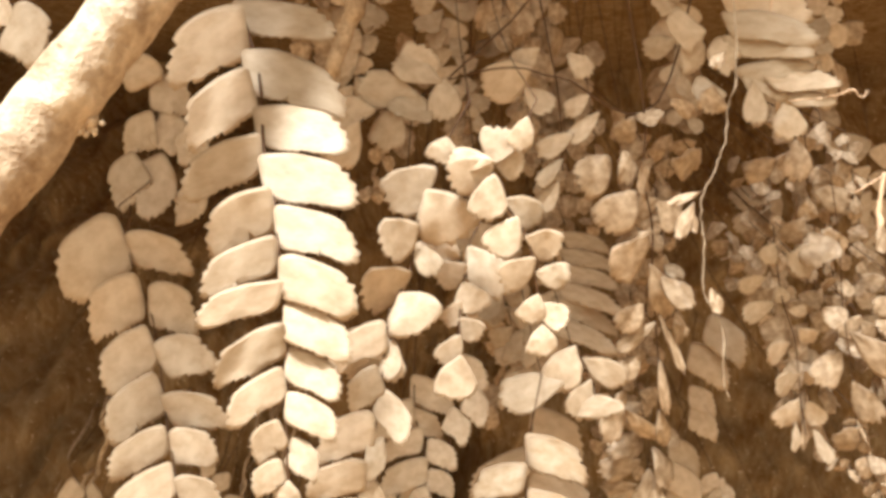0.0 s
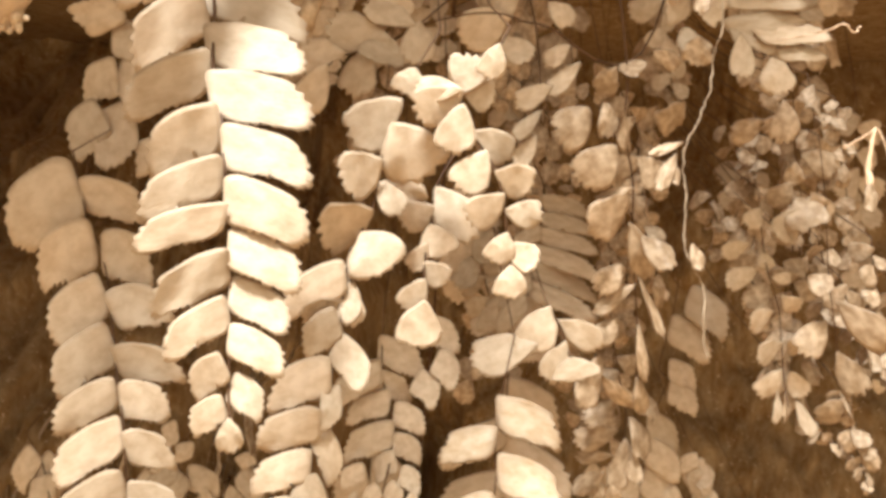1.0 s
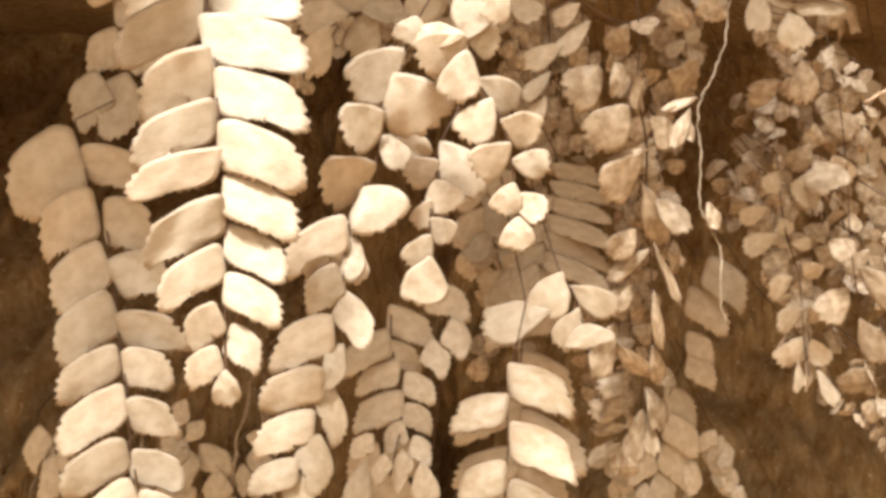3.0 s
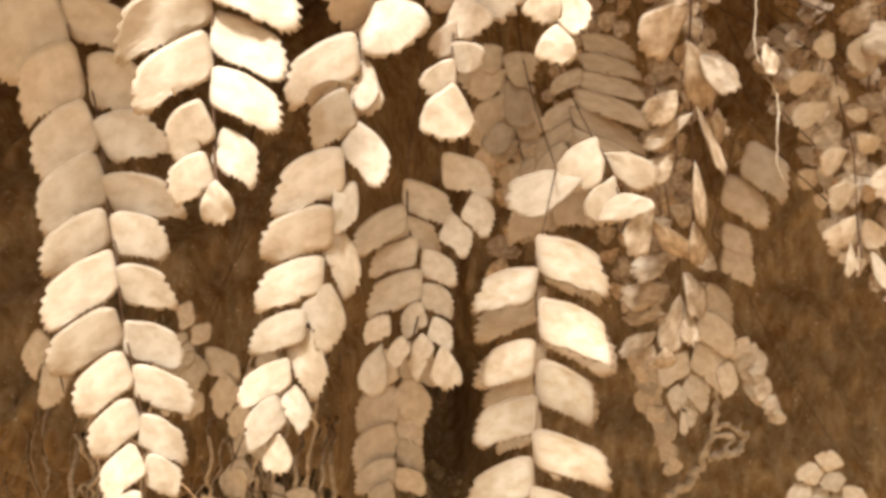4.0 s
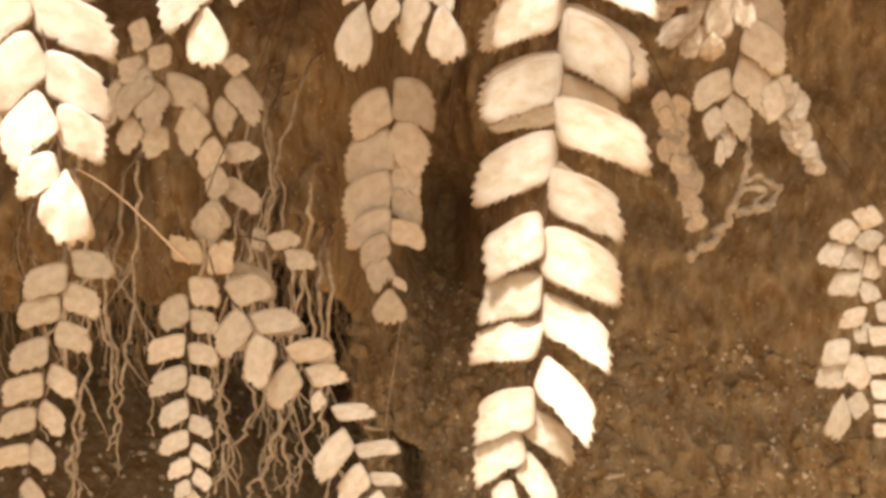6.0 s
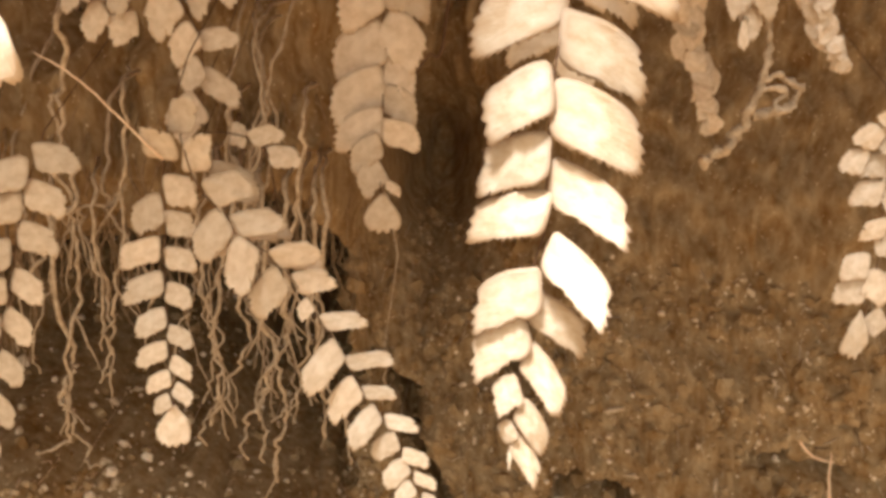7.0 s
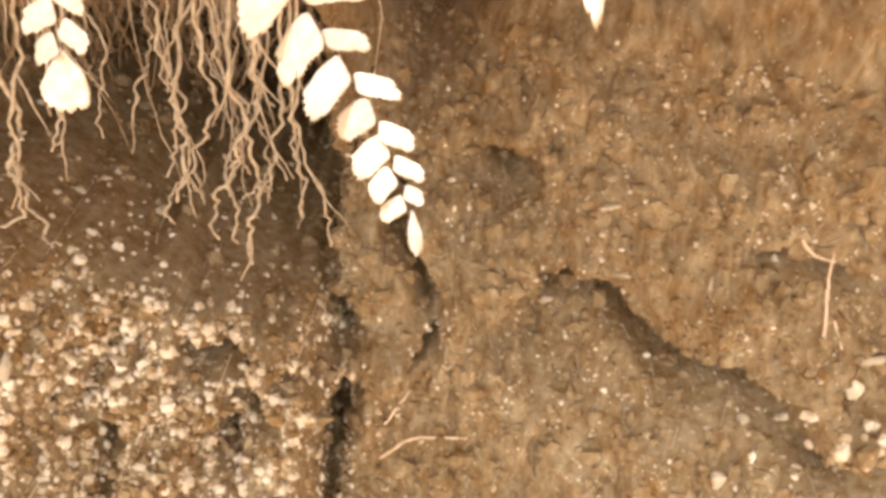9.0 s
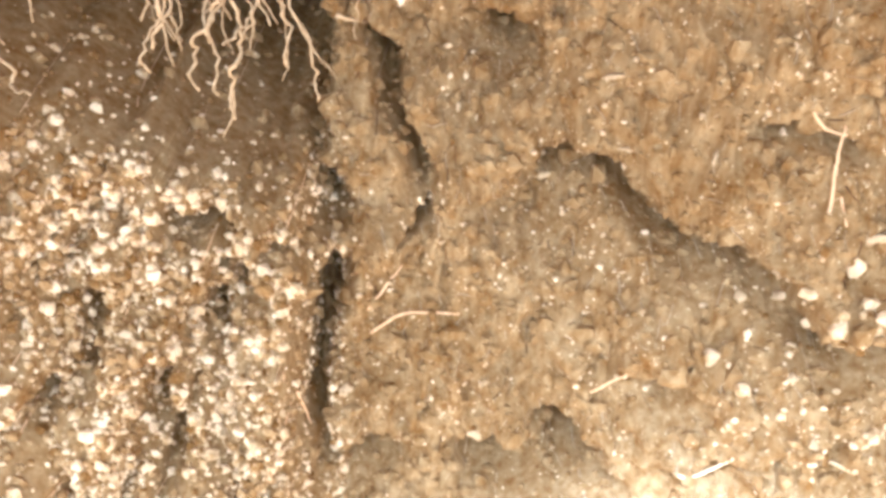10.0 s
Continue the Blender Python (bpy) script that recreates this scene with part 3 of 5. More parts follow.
frond('long pale maidenhair frond with brown-edged wavy leaflets', [(0.027, 0.2102, 0.7168), (0.0249, 0.2083, 0.7076), (0.023, 0.2064, 0.6985), (0.0226, 0.204, 0.6873), (0.0233, 0.2045, 0.6896), (0.0225, 0.203, 0.6826), (0.022, 0.2016, 0.6761), (0.0222, 0.2, 0.6687), (0.0218, 0.1984, 0.6612), (0.0215, 0.1969, 0.6547), (0.0203, 0.1955, 0.6482), (0.0196, 0.1942, 0.6416), (0.0195, 0.1944, 0.6345), (0.0193, 0.1946, 0.6241), (0.0182, 0.1947, 0.6199), (0.0176, 0.1948, 0.6144), (0.0171, 0.1949, 0.6087), (0.0165, 0.195, 0.6018), (0.0161, 0.1952, 0.5956), (0.0156, 0.1953, 0.5909), (0.0161, 0.1953, 0.5881)],
      [(0.1759, 13.7, -79, 8.1, -0.6, 0), (0.3233, 11.6, -76, 8.1, -0.4, 0), (0.4037, 13.8, -72, 8.5, -0.2, 0), (0.4913, 14.8, -69, 8.5, -0.4, 0), (0.5834, 10.7, -67, 7.9, -0.3, 0), (0.6529, 11.3, -75, 8, -0.2, 0), (0.7141, 11.9, -82, 7, -0.1, 0), (0.7974, 11.3, -70, 8, 0.9, -0.1), (0.8512, 10.6, -61, 7.1, 0, -0), (0.9182, 4.9, -64, 5.7, -0.2, 0), (0.9686, 3.1, -53, 4, -0.2, 0), (0.9909, 4.8, -9, 0.8, -0.5, -0.1)],
      [(0.1318, 16.9, 73, 9.5, 0.1, -0), (0.2666, 16.9, 70, 9.8, 0.5, -0.1), (0.3583, 15, 65, 9.6, 0.7, 0), (0.4526, 17.2, 72, 8.3, 0.2, -0), (0.5334, 16.3, 65, 8.3, 0.2, -0), (0.604, 16.8, 65, 9.2, 0.5, -0), (0.6794, 15, 58, 7.4, 0.7, -0), (0.7516, 12.8, 47, 6.6, 1.1, -0.3), (0.8204, 12.5, 52, 5.8, 0.4, -0), (0.8792, 11.7, 34, 5.1, 0.5, -0), (0.9446, 10.3, 31, 4.2, 0.2, -0), (0.9877, 10, 30, 3.5, -0.2, -0)], loose=13)
frond('shaded maidenhair frond hanging close behind a longer one', [(0.0335, 0.2731, 0.7179), (0.0315, 0.272, 0.6949), (0.0305, 0.2699, 0.6659), (0.0295, 0.2688, 0.6419), (0.0285, 0.2677, 0.6299)],
      [(0.41, 22, -69, 10.4), (0.591, 20.4, -79, 10.4), (0.795, 14.2, -69, 9), (0.125, 14, -69, 10.5), (0.693, 16.7, -83, 9), (0, 12, -85, 10.6)],
      [(0.284, 19.4, 69, 12.7), (0.477, 23, 64, 12.7), (0.658, 20.9, 67, 12), (0.864, 12, 42, 7.6), (0.102, 13.8, 90, 13.5), (0.002, 11.4, 76, 12.1)], loose=10)
frond('crowded tan maidenhair frond with small overlapping leaflets', [(-0.0044, 0.2258, 0.721), (-0.0045, 0.2238, 0.7134), (-0.0041, 0.2209, 0.7048), (-0.0016, 0.2181, 0.6963), (-0.001, 0.2157, 0.6892), (-0.0022, 0.2133, 0.6835), (-0.0036, 0.2105, 0.6768)],
      [(0.3162, 13.7, -64, 7.5, -0.4, -0), (0.4838, 11.4, -73, 6.9, 0, 0), (0.6449, 13.2, -73, 7.9, -0.3, -0), (0.8535, 6.2, -72, 5.2, -5.3, 1), (0.7681, 7.2, -56, 6, 1, -0.2), (0.9142, 5.8, -41, 4.4, -1.1, 0.2), (0.8912, 8.9, -29, 5.1, 3.1, -0.6), (0.9531, 10.8, -15, 6.4, -6, 1.1)],
      [(0.0792, 12.4, 75, 8.7, 8.1, -0.2), (0.2654, 8.1, 51, 7.5, 13.3, 0.6), (0.4053, 8, 51, 7, 7.5, 2.1), (0.206, 12.8, 71, 8.1, -0.6, -0), (0.3574, 11.4, 75, 7, -3, -0.6), (0.5444, 8.7, 70, 6.6, 0.8, 0.2), (0.6903, 8.1, 68, 6.3, 0.3, 0), (0.8307, 6.2, 60, 5.4, 3.1, -0.6), (0.916, 9.1, 8, 6.7, 6.4, -1.2)], loose=16)
frond('bright maidenhair frond with small cupped leaflets', [(0.0192, 0.1523, 0.7736), (0.0157, 0.1515, 0.7666), (0.0113, 0.1516, 0.7622), (0.0131, 0.1508, 0.756), (0.0166, 0.1509, 0.7507), (0.0184, 0.1501, 0.7454), (0.0192, 0.1502, 0.7393), (0.0201, 0.1494, 0.7331)],
      [(0.314, 8.43, -96, 4.61), (0.314, 8.68, -61, 6.91), (0.369, 7.92, -11, 6.83), (0.554, 7.76, -31, 6.83), (0.723, 7.17, -45, 5.77), (0.863, 5.23, -19, 4.88), (0.981, 5.06, 1, 5.41), (0.089, 6.08, -16, 4.35)],
      [(0.314, 6.15, 164, 7.19), (0.3, 5.65, 77, 5.77), (0.468, 8.26, 62, 5.86), (0.634, 6.83, 66, 5.86), (0.783, 6.41, 83, 4.88), (0.902, 5.82, 55, 4.88)], loose=20, tilt=(-14, -12))
frond('tan maidenhair frond with broad crumpled leaflets', [(0.0077, 0.1604, 0.7748), (0.004, 0.1596, 0.7683), (0.0012, 0.1597, 0.7618), (-0.0016, 0.1589, 0.7534), (-0.0034, 0.1591, 0.7432), (-0.0053, 0.1583, 0.7385), (-0.0062, 0.1584, 0.7292), (-0.0062, 0.1576, 0.7255)],
      [(0.161, 4.81, -18, 6.09), (0.281, 12.11, -54, 9.65), (0.489, 8.01, -57, 7.97), (0.656, 10.16, -60, 7.5), (0.925, 6.32, 0, 4.78), (0.965, 9.62, -57, 6.56), (0.859, 14.16, -65, 6.93)],
      [(0.366, 10.96, 32, 11.24), (0.559, 7.05, 40, 4.97), (0.741, 7.84, 34, 10.68)], loose=24, tilt=(-16, -14))
frond('short pale maidenhair frond with a ragged last leaflet', [(0.0106, 0.168, 0.7537), (0.0078, 0.1662, 0.7481), (0.0068, 0.1644, 0.7415), (0.0059, 0.1627, 0.7348), (0.0059, 0.1609, 0.7292), (0.0059, 0.159, 0.7263)],
      [(0.359, 6.76, -59, 6.16), (0.956, 8.28, -6, 7.96), (0.816, 6.12, -26, 5.21), (0.596, 6.04, -31, 4.08), (0.221, 5.49, -9, 9.39, -5.64, 1.88)],
      [(0.247, 11.26, 35, 8.52), (0.484, 5.85, 19, 7.2), (0.716, 5.13, 44, 4.83)], loose=20, tilt=(-10, -10))
frond('shaded maidenhair frond arching sideways from its wiry stalk', [(0.0091, 0.2086, 0.7938), (0.002, 0.2072, 0.7874), (-0.0059, 0.2065, 0.7826), (-0.0138, 0.205, 0.7802), (-0.0185, 0.2035, 0.7762)],
      [(0.481, 15.33, -103, 9.64), (0.465, 7.35, -29, 11.85), (0.804, 12.09, -90, 8.77), (0.619, 11.77, -27, 9.64), (0.948, 12.56, -25, 7.9), (0.233, 10.67, -3, 8.14), (0.287, 12.72, -120, 8.06)],
      [(0.465, 9.24, 149, 10.82, -2.77, 4.66)], loose=18)
frond('shaded maidenhair frond under an arching stalk', [(0.0287, 0.2184, 0.8052), (0.0302, 0.2175, 0.7966), (0.0313, 0.2169, 0.791), (0.0323, 0.2158, 0.7811), (0.0331, 0.2171, 0.7676)],
      [(0.3058, 13.6, -65, 10.1, -5.8, -1.1), (0.5289, 7.5, -54, 5, 7.3, 0.7), (0.6459, 10.7, -47, 5, 9.2, 0.6), (0.7712, 10.3, -60, 5.7, 2.6, 0.1), (0.9352, 9.2, -41, 4, -0.5, -0), (1, 8.9, -33, 5, -1.5, -3.4), (0.1796, 8.5, -54, 6.7, -3.1, -0.5)],
      [(0.4404, 9.1, 50, 7.5, -8.2, -0.8), (0.2485, 7.7, 53, 6.7, 4, 0.8)], loose=20)
frond('pale maidenhair frond lying level with stacked leaflets', [(0.0759, 0.2166, 0.8154), (0.0743, 0.216, 0.8039), (0.0751, 0.2145, 0.7939), (0.0792, 0.2137, 0.789)],
      [(1, 10.72, 0, 6.1), (0.581, 8.25, -33, 8), (0.792, 6.68, -30, 9.07, -5.36, -4.46), (0.401, 7.59, -41, 10.72, -9.16, 1.32)],
      [(0.261, 22.6, 96, 10.89), (0.406, 22.36, 85, 8.99), (0.598, 21.04, 88, 6.76), (0.907, 18.56, 102, 6.1), (0.926, 11.47, 78, 7.67), (1, 17.41, 95, 6.19, 4.95, 0), (1, 11.55, 94, 4.62, 9.9, -4.12), (1, 9.24, 10, 9.57, 8.25, -4.95), (0.536, 7.59, 13, 7.59, -9.32, -0.74)], loose=14)
frond('dark shaded fern frond with narrow leaflets', [(0.0402, 0.2618, 0.7563), (0.0382, 0.2561, 0.7392), (0.0342, 0.2504, 0.7231)],
      [(0.42, 8.9, -71, 4.9), (0.662, 11, -63, 5.5), (0.847, 11.9, -60, 5.5), (1, 12, -48, 6.1)],
      [(0.153, 14.7, 83, 5.7), (0.303, 16.3, 83, 5.6), (0.446, 18, 80, 5.9), (0.601, 19.4, 75, 6.2), (0.748, 21.8, 73, 6.5), (0.907, 20.5, 70, 6.4)], loose=10)
frond('tangled maidenhair frond with curled dry leaflets', [(0.0509, 0.2109, 0.7925), (0.0526, 0.2114, 0.7779), (0.0522, 0.2118, 0.7659), (0.0549, 0.2138, 0.754), (0.0559, 0.2174, 0.742), (0.0578, 0.2216, 0.7281), (0.0595, 0.225, 0.7166), (0.0605, 0.2295, 0.7017)],
      [(0.2463, 11.9, -48, 10.1, -7.9, 0.3), (0.3246, 11.6, -42, 10.6, -2.7, -0.7), (0.1565, 4.8, -170, 6.9, 1.3, 0), (0.132, 7.7, -28, 6.2, -3.1, -0.4), (0.0715, 7.3, -10, 8.5, 17.4, 2), (0.4511, 13.2, -35, 10.8, -2, -0.2), (0.4371, 9.3, -73, 3.3, -0.7, -0.1), (0.6387, 8.4, -44, 6.8, -3.2, -0.4), (0.6966, 12.2, -53, 4.4, -0.7, -0.1), (0.895, 14.1, -16, 7.9, -9.9, -0.6), (0.7874, 8.3, -46, 5.9, -4.7, -0.6)],
      [(0.2234, 8.4, 12, 5.7, -5, 0.2), (0.2449, 9.3, 77, 9.5, 7.2, -0.2), (0.099, 7.7, 68, 4.6, 6.5, 0.8), (0.2448, 10.3, 10, 6.2, -0.2, 0), (0.361, 8.7, 49, 8.2, 2, 0.3), (0.5312, 15.6, 25, 7.5, -0.7, -0.1), (0.8099, 14.5, 6, 3.1, 0.1, 0), (0.675, 16.9, 19, 2.4, 1.1, 0.1), (0.9448, 13.5, 40, 5.3, -9.9, -0.6), (0.9629, 10.5, 14, 4.6, -0.1, -0), (0.5675, 10.8, 45, 6.4, 2, 0.2), (0.7116, 8.8, 44, 6.2, 4.8, 0.7)], loose=32, tilt=(-4, -2))
frond('small maidenhair sprig with pale folded leaflets', [(0.0351, 0.2168, 0.7246), (0.0388, 0.2151, 0.7181), (0.0407, 0.2133, 0.7116), (0.0435, 0.2114, 0.7097)],
      [(0.084, 12.09, -27, 9.67), (0.522, 16.46, -74, 9.86, -7.07, -1.86), (0.588, 10.7, -20, 8.28)],
      [(0.295, 13.86, 62, 7.16), (0.794, 4.65, 0, 10.97)], loose=24, tilt=(-14, -14))
frond('shaded maidenhair frond with evenly stacked leaflets', [(0.0877, 0.286, 0.7272), (0.0854, 0.2858, 0.714), (0.0818, 0.2854, 0.7008), (0.0844, 0.2853, 0.6962), (0.0807, 0.285, 0.6862), (0.078, 0.2847, 0.676), (0.0763, 0.2843, 0.6642), (0.0743, 0.284, 0.6537), (0.0739, 0.2838, 0.6476)],
      [(0.82, 10.8, -61, 7.8, -1, 0.2), (0.9263, 6.2, -49, 6.2, -0.8, 0.1), (0.9928, 7.5, -1, 2.5, -0.4, 0)],
      [(0.0528, 17.1, 59, 12.1, 3.8, -0.6), (0.1718, 16.6, 61, 11.1, 0.2, -0.1), (0.362, 10.5, 73, 8.2, 2.2, 1.2), (0.4331, 11.2, 66, 8.5, 1.4, -0.5), (0.5812, 13.6, 68, 9.6, -1.2, 0.3), (0.677, 13.9, 59, 10.3, 0.3, -0), (0.7859, 15.6, 54, 10.4, 0.3, -0), (0.8889, 10.2, 46, 8.2, -0.3, 0.1), (0.972, 7.1, 32, 5.2, 0, -0), (0.8117, 9.4, 19, 6.5, 9.1, -1.7)], loose=8)
frond('withered maidenhair frond with curled glossy leaflets', [(0.0564, 0.2382, 0.7136), (0.058, 0.2384, 0.7042), (0.0602, 0.2386, 0.6947), (0.0598, 0.2389, 0.6851), (0.06, 0.2388, 0.6868), (0.0586, 0.239, 0.6781), (0.0578, 0.2392, 0.6722)],
      [(0.349, 12.2, -69, 6.5, -2.2, -0.5), (0.5269, 12, -68, 7.1, -2.9, 0.1), (0.7745, 10.5, -76, 4, -3, 0.5), (0.8757, 10.4, -53, 5.2, -4.4, 0.6), (0.9458, 6.1, -27, 4.7, -4.1, 0.5), (0.6739, 14.7, -10, 6.3, 0, 0), (0.9356, 6, -3, 5, -0.6, 0.1), (0.3727, 5.4, -5, 5.4, 6.7, 1.6), (0.1842, 11.6, -78, 6.7, -0.5, -0.1)],
      [(0.461, 11, 33, 8, 0.9, -0), (0.651, 11.2, 8, 4.6, 1.1, -0.1), (0.1146, 9.3, 67, 6.1, 0.4, 0.1)], loose=30, tilt=(0, 0))
frond('drooping maidenhair frond with shrivelled pale leaflets', [(0.1012, 0.2367, 0.7887), (0.1034, 0.238, 0.7799), (0.1053, 0.2402, 0.765), (0.1079, 0.2423, 0.7514), (0.1066, 0.2444, 0.7375), (0.1086, 0.2467, 0.7218), (0.1083, 0.2475, 0.7091), (0.1096, 0.2482, 0.6965), (0.1114, 0.2485, 0.6902)],
      [(0.1028, 11.4, 0, 8.3, -3.1, -0.4), (0.1541, 10.3, -63, 6.5, -8.7, -1.1), (0.2712, 6.5, 0, 5.6, -1.1, -0.2), (0.367, 13, -2, 10.9, -1.4, -0.3), (0.3226, 8, -36, 6.8, -2.7, -0.5), (0.6539, 11.3, -61, 8, -3.3, -0.4), (0.5225, 8.9, -41, 6.8, -10.4, -0.5), (0.5961, 9.1, -38, 7.6, -8.1, -1), (0.5708, 8.2, -76, 4.2, 0.9, 0.1), (0.7335, 11.1, -36, 7.3, -3.7, 0.1), (0.819, 11.8, -30, 6.9, -1.6, -0.2), (0.8773, 12, -7, 3.5, -2, -0.2), (0.4548, 7.7, -67, 6.4, 1.5, -0.1), (0, 8.1, -11, 4.1, -11.4, 0.5)],
      [(0.2523, 12.7, 72, 7.9, 1.4, 0.3), (0.7066, 6.6, 38, 6.1, -3.3, 0.1), (0.8713, 16.5, 14, 3.8, 0.4, 0), (0.5017, 5.7, 54, 4.9, -9.8, 0.9), (0, 7.6, 46, 7.4, -6.1, 0.6), (0.0357, 8.9, 76, 4.1, -9.6, -2.3), (0, 7.6, 63, 7, 3.6, 3)], loose=32, tilt=(-2, 0))
frond('pale shrivelled maidenhair sprig on a thin stalk', [(0.1091, 0.2351, 0.769), (0.1113, 0.2363, 0.7571), (0.1127, 0.2373, 0.7467), (0.1143, 0.2388, 0.7315), (0.1161, 0.2398, 0.7224), (0.1184, 0.241, 0.7101), (0.121, 0.2422, 0.6977), (0.124, 0.2433, 0.6868)],
      [(0.5947, 12.2, -42, 8.9, -3.1, -0.6), (0.8545, 10.1, -37, 7.9, -0.2, -0)],
      [(0.1848, 8.8, 32, 7.4, -3.2, -0.4), (0.4421, 7.4, 47, 6.7, -6, -0.7), (0.5369, 18.5, 41, 9.3, 0.6, 0.1), (0.7234, 9.1, 64, 6.4, -10.2, -2.1), (0.7029, 13.5, 26, 7.9, -0.4, -0.1), (0.835, 11.2, 21, 5.3, -0.4, -0.1), (0.9608, 6, 29, 4.9, -0.1, -0), (1, 7.3, 32, 4.9, 1.7, -1.5)], loose=32, tilt=(-2, 0))
frond('ragged pale maidenhair sprig beside a shrivelled one', [(0.0953, 0.24, 0.7548), (0.0963, 0.24, 0.7443), (0.098, 0.2401, 0.7337), (0.1014, 0.2403, 0.7231), (0.1026, 0.2405, 0.7136), (0.1035, 0.2407, 0.7042), (0.1049, 0.2409, 0.696)],
      [(0.5622, 8.5, -61, 6.4, -1.7, -0.2), (0.6996, 8.9, -57, 6.4, -1.1, -0.1), (0.8249, 9.5, -36, 6.7, -1.2, -0.1), (0.3562, 9.1, -63, 6.1, -3.3, -0.7), (0.2319, 7.9, -59, 5.2, -4.4, -0.7), (0.1025, 9.9, -27, 8.9, 8.9, 0.8), (0.9224, 8.5, -2, 2.9, -2.8, -0.5), (0.0878, 6.3, -31, 5.8, -0.3, -0)],
      [(0.4058, 6.9, 84, 3.8, 0.5, 0.2), (0.2866, 5.3, 25, 4.3, -0.8, -0.1), (0.7044, 6.1, 63, 5.8, 1.6, 0.2), (0.8412, 8.1, 30, 5.3, 1.8, 0.2), (0.983, 8.7, 12, 2.9, 2.1, 0.4), (0.5054, 7, 54, 5.2, 1.6, 0.5)], loose=27, tilt=(-14, -14))
frond('slender maidenhair frond with small paired leaflets', [(-0.0563, 0.2807, 0.6406), (-0.0621, 0.279, 0.6253), (-0.0642, 0.2777, 0.6143), (-0.0647, 0.276, 0.6003), (-0.0657, 0.2753, 0.591), (-0.0663, 0.2745, 0.5814), (-0.0661, 0.274, 0.5744), (-0.0665, 0.2733, 0.5658), (-0.0667, 0.2727, 0.5585), (-0.0666, 0.2721, 0.5517)],
      [(0.2781, 8.4, -181, 8.5, -0.2, 0), (0.4117, 9.6, -65, 8.4, -0.6, 0), (0.5214, 11, -76, 6.8, -0.8, 0.1), (0.6182, 11.2, -72, 6.8, -0.2, 0), (0.7178, 8.8, -67, 6.1, -0.3, -0), (0.8125, 9.3, -69, 5.6, -0.4, 0), (0.901, 7.5, -67, 5.1, -0.1, 0), (0.9634, 6.4, -60, 4.5, -0.1, -0)],
      [(0.2006, 9.7, 167, 7.7, 3.5, -0.7), (0.2957, 10, 169, 7.7, 8.1, -1.6), (0.3687, 7.6, 85, 8.6, 0.5, -0), (0.4588, 7.8, 83, 7, 0.1, -0), (0.553, 7.8, 81, 6.3, 0.3, -0), (0.6481, 6.9, 67, 6.1, 0.5, -0), (0.7647, 6.8, 64, 5.3, 0.2, -0), (0.8571, 6.8, 56, 5, 0.2, -0), (0.9387, 5.9, 50, 4.5, 0.4, 0), (0.9867, 11.5, -5, 8.8, 0.3, 0)], loose=9)
frond('slanting maidenhair frond with small tapering leaflets', [(-0.0591, 0.2768, 0.622), (-0.0569, 0.2761, 0.6127), (-0.053, 0.2755, 0.6063), (-0.0482, 0.2751, 0.6012), (-0.0429, 0.2749, 0.5952), (-0.0379, 0.2748, 0.5922), (-0.0343, 0.2747, 0.5866), (-0.0295, 0.2746, 0.5785), (-0.0246, 0.2744, 0.5697), (-0.0209, 0.2742, 0.562), (-0.0157, 0.2741, 0.5528), (-0.0103, 0.2739, 0.5433), (-0.0063, 0.2737, 0.5335), (-0.0034, 0.2735, 0.5238), (-0.0013, 0.2733, 0.5151)],
      [(0.1841, 12.7, -43, 8.7, -0.4, -0.3), (0.2474, 12.1, -20, 8.5, -0.2, -0.2), (0.3463, 13.8, -42, 8.6, -1.3, -0.8), (0.4234, 5, -45, 4.3, 0.5, 0.3), (0.5326, 14.4, -42, 8, 0.5, 0.2), (0.6244, 13.3, -41, 7.5, -0.4, -0.2), (0.6962, 11.4, -43, 6.7, 0.1, 0.1), (0.7764, 9.2, -54, 6.5, 0.2, 0.1), (0.8368, 8.9, -48, 6.2, -0.1, -0.1), (0.8855, 6.9, -41, 5, -0.5, -0.1), (0.9407, 6.3, -54, 4.5, -0.1, -0)],
      [(0.1255, 10.7, 108, 8.3, 1, 0.6), (0.2069, 12.3, 101, 7, 0.2, 0.2), (0.3095, 11.4, 101, 7.1, -0.2, -0.1), (0.3763, 10.3, 101, 6.6, -0.1, -0.1), (0.4714, 11, 95, 5, 0.8, 0.4), (0.5731, 11.6, 95, 4.8, 0.6, 0.3), (0.6475, 8.4, 87, 4.4, -0.1, -0), (0.7292, 8.9, 80, 4.4, 0.3, 0.2), (0.8122, 7.5, 70, 4.7, 0.2, 0.1), (0.8723, 6.6, 68, 4.1, 0.5, 0.1), (0.9268, 4.6, 65, 3.5, 0.6, 0.2), (0.9656, 10.1, 8, 3.2, 0.9, 0.2)], loose=9)
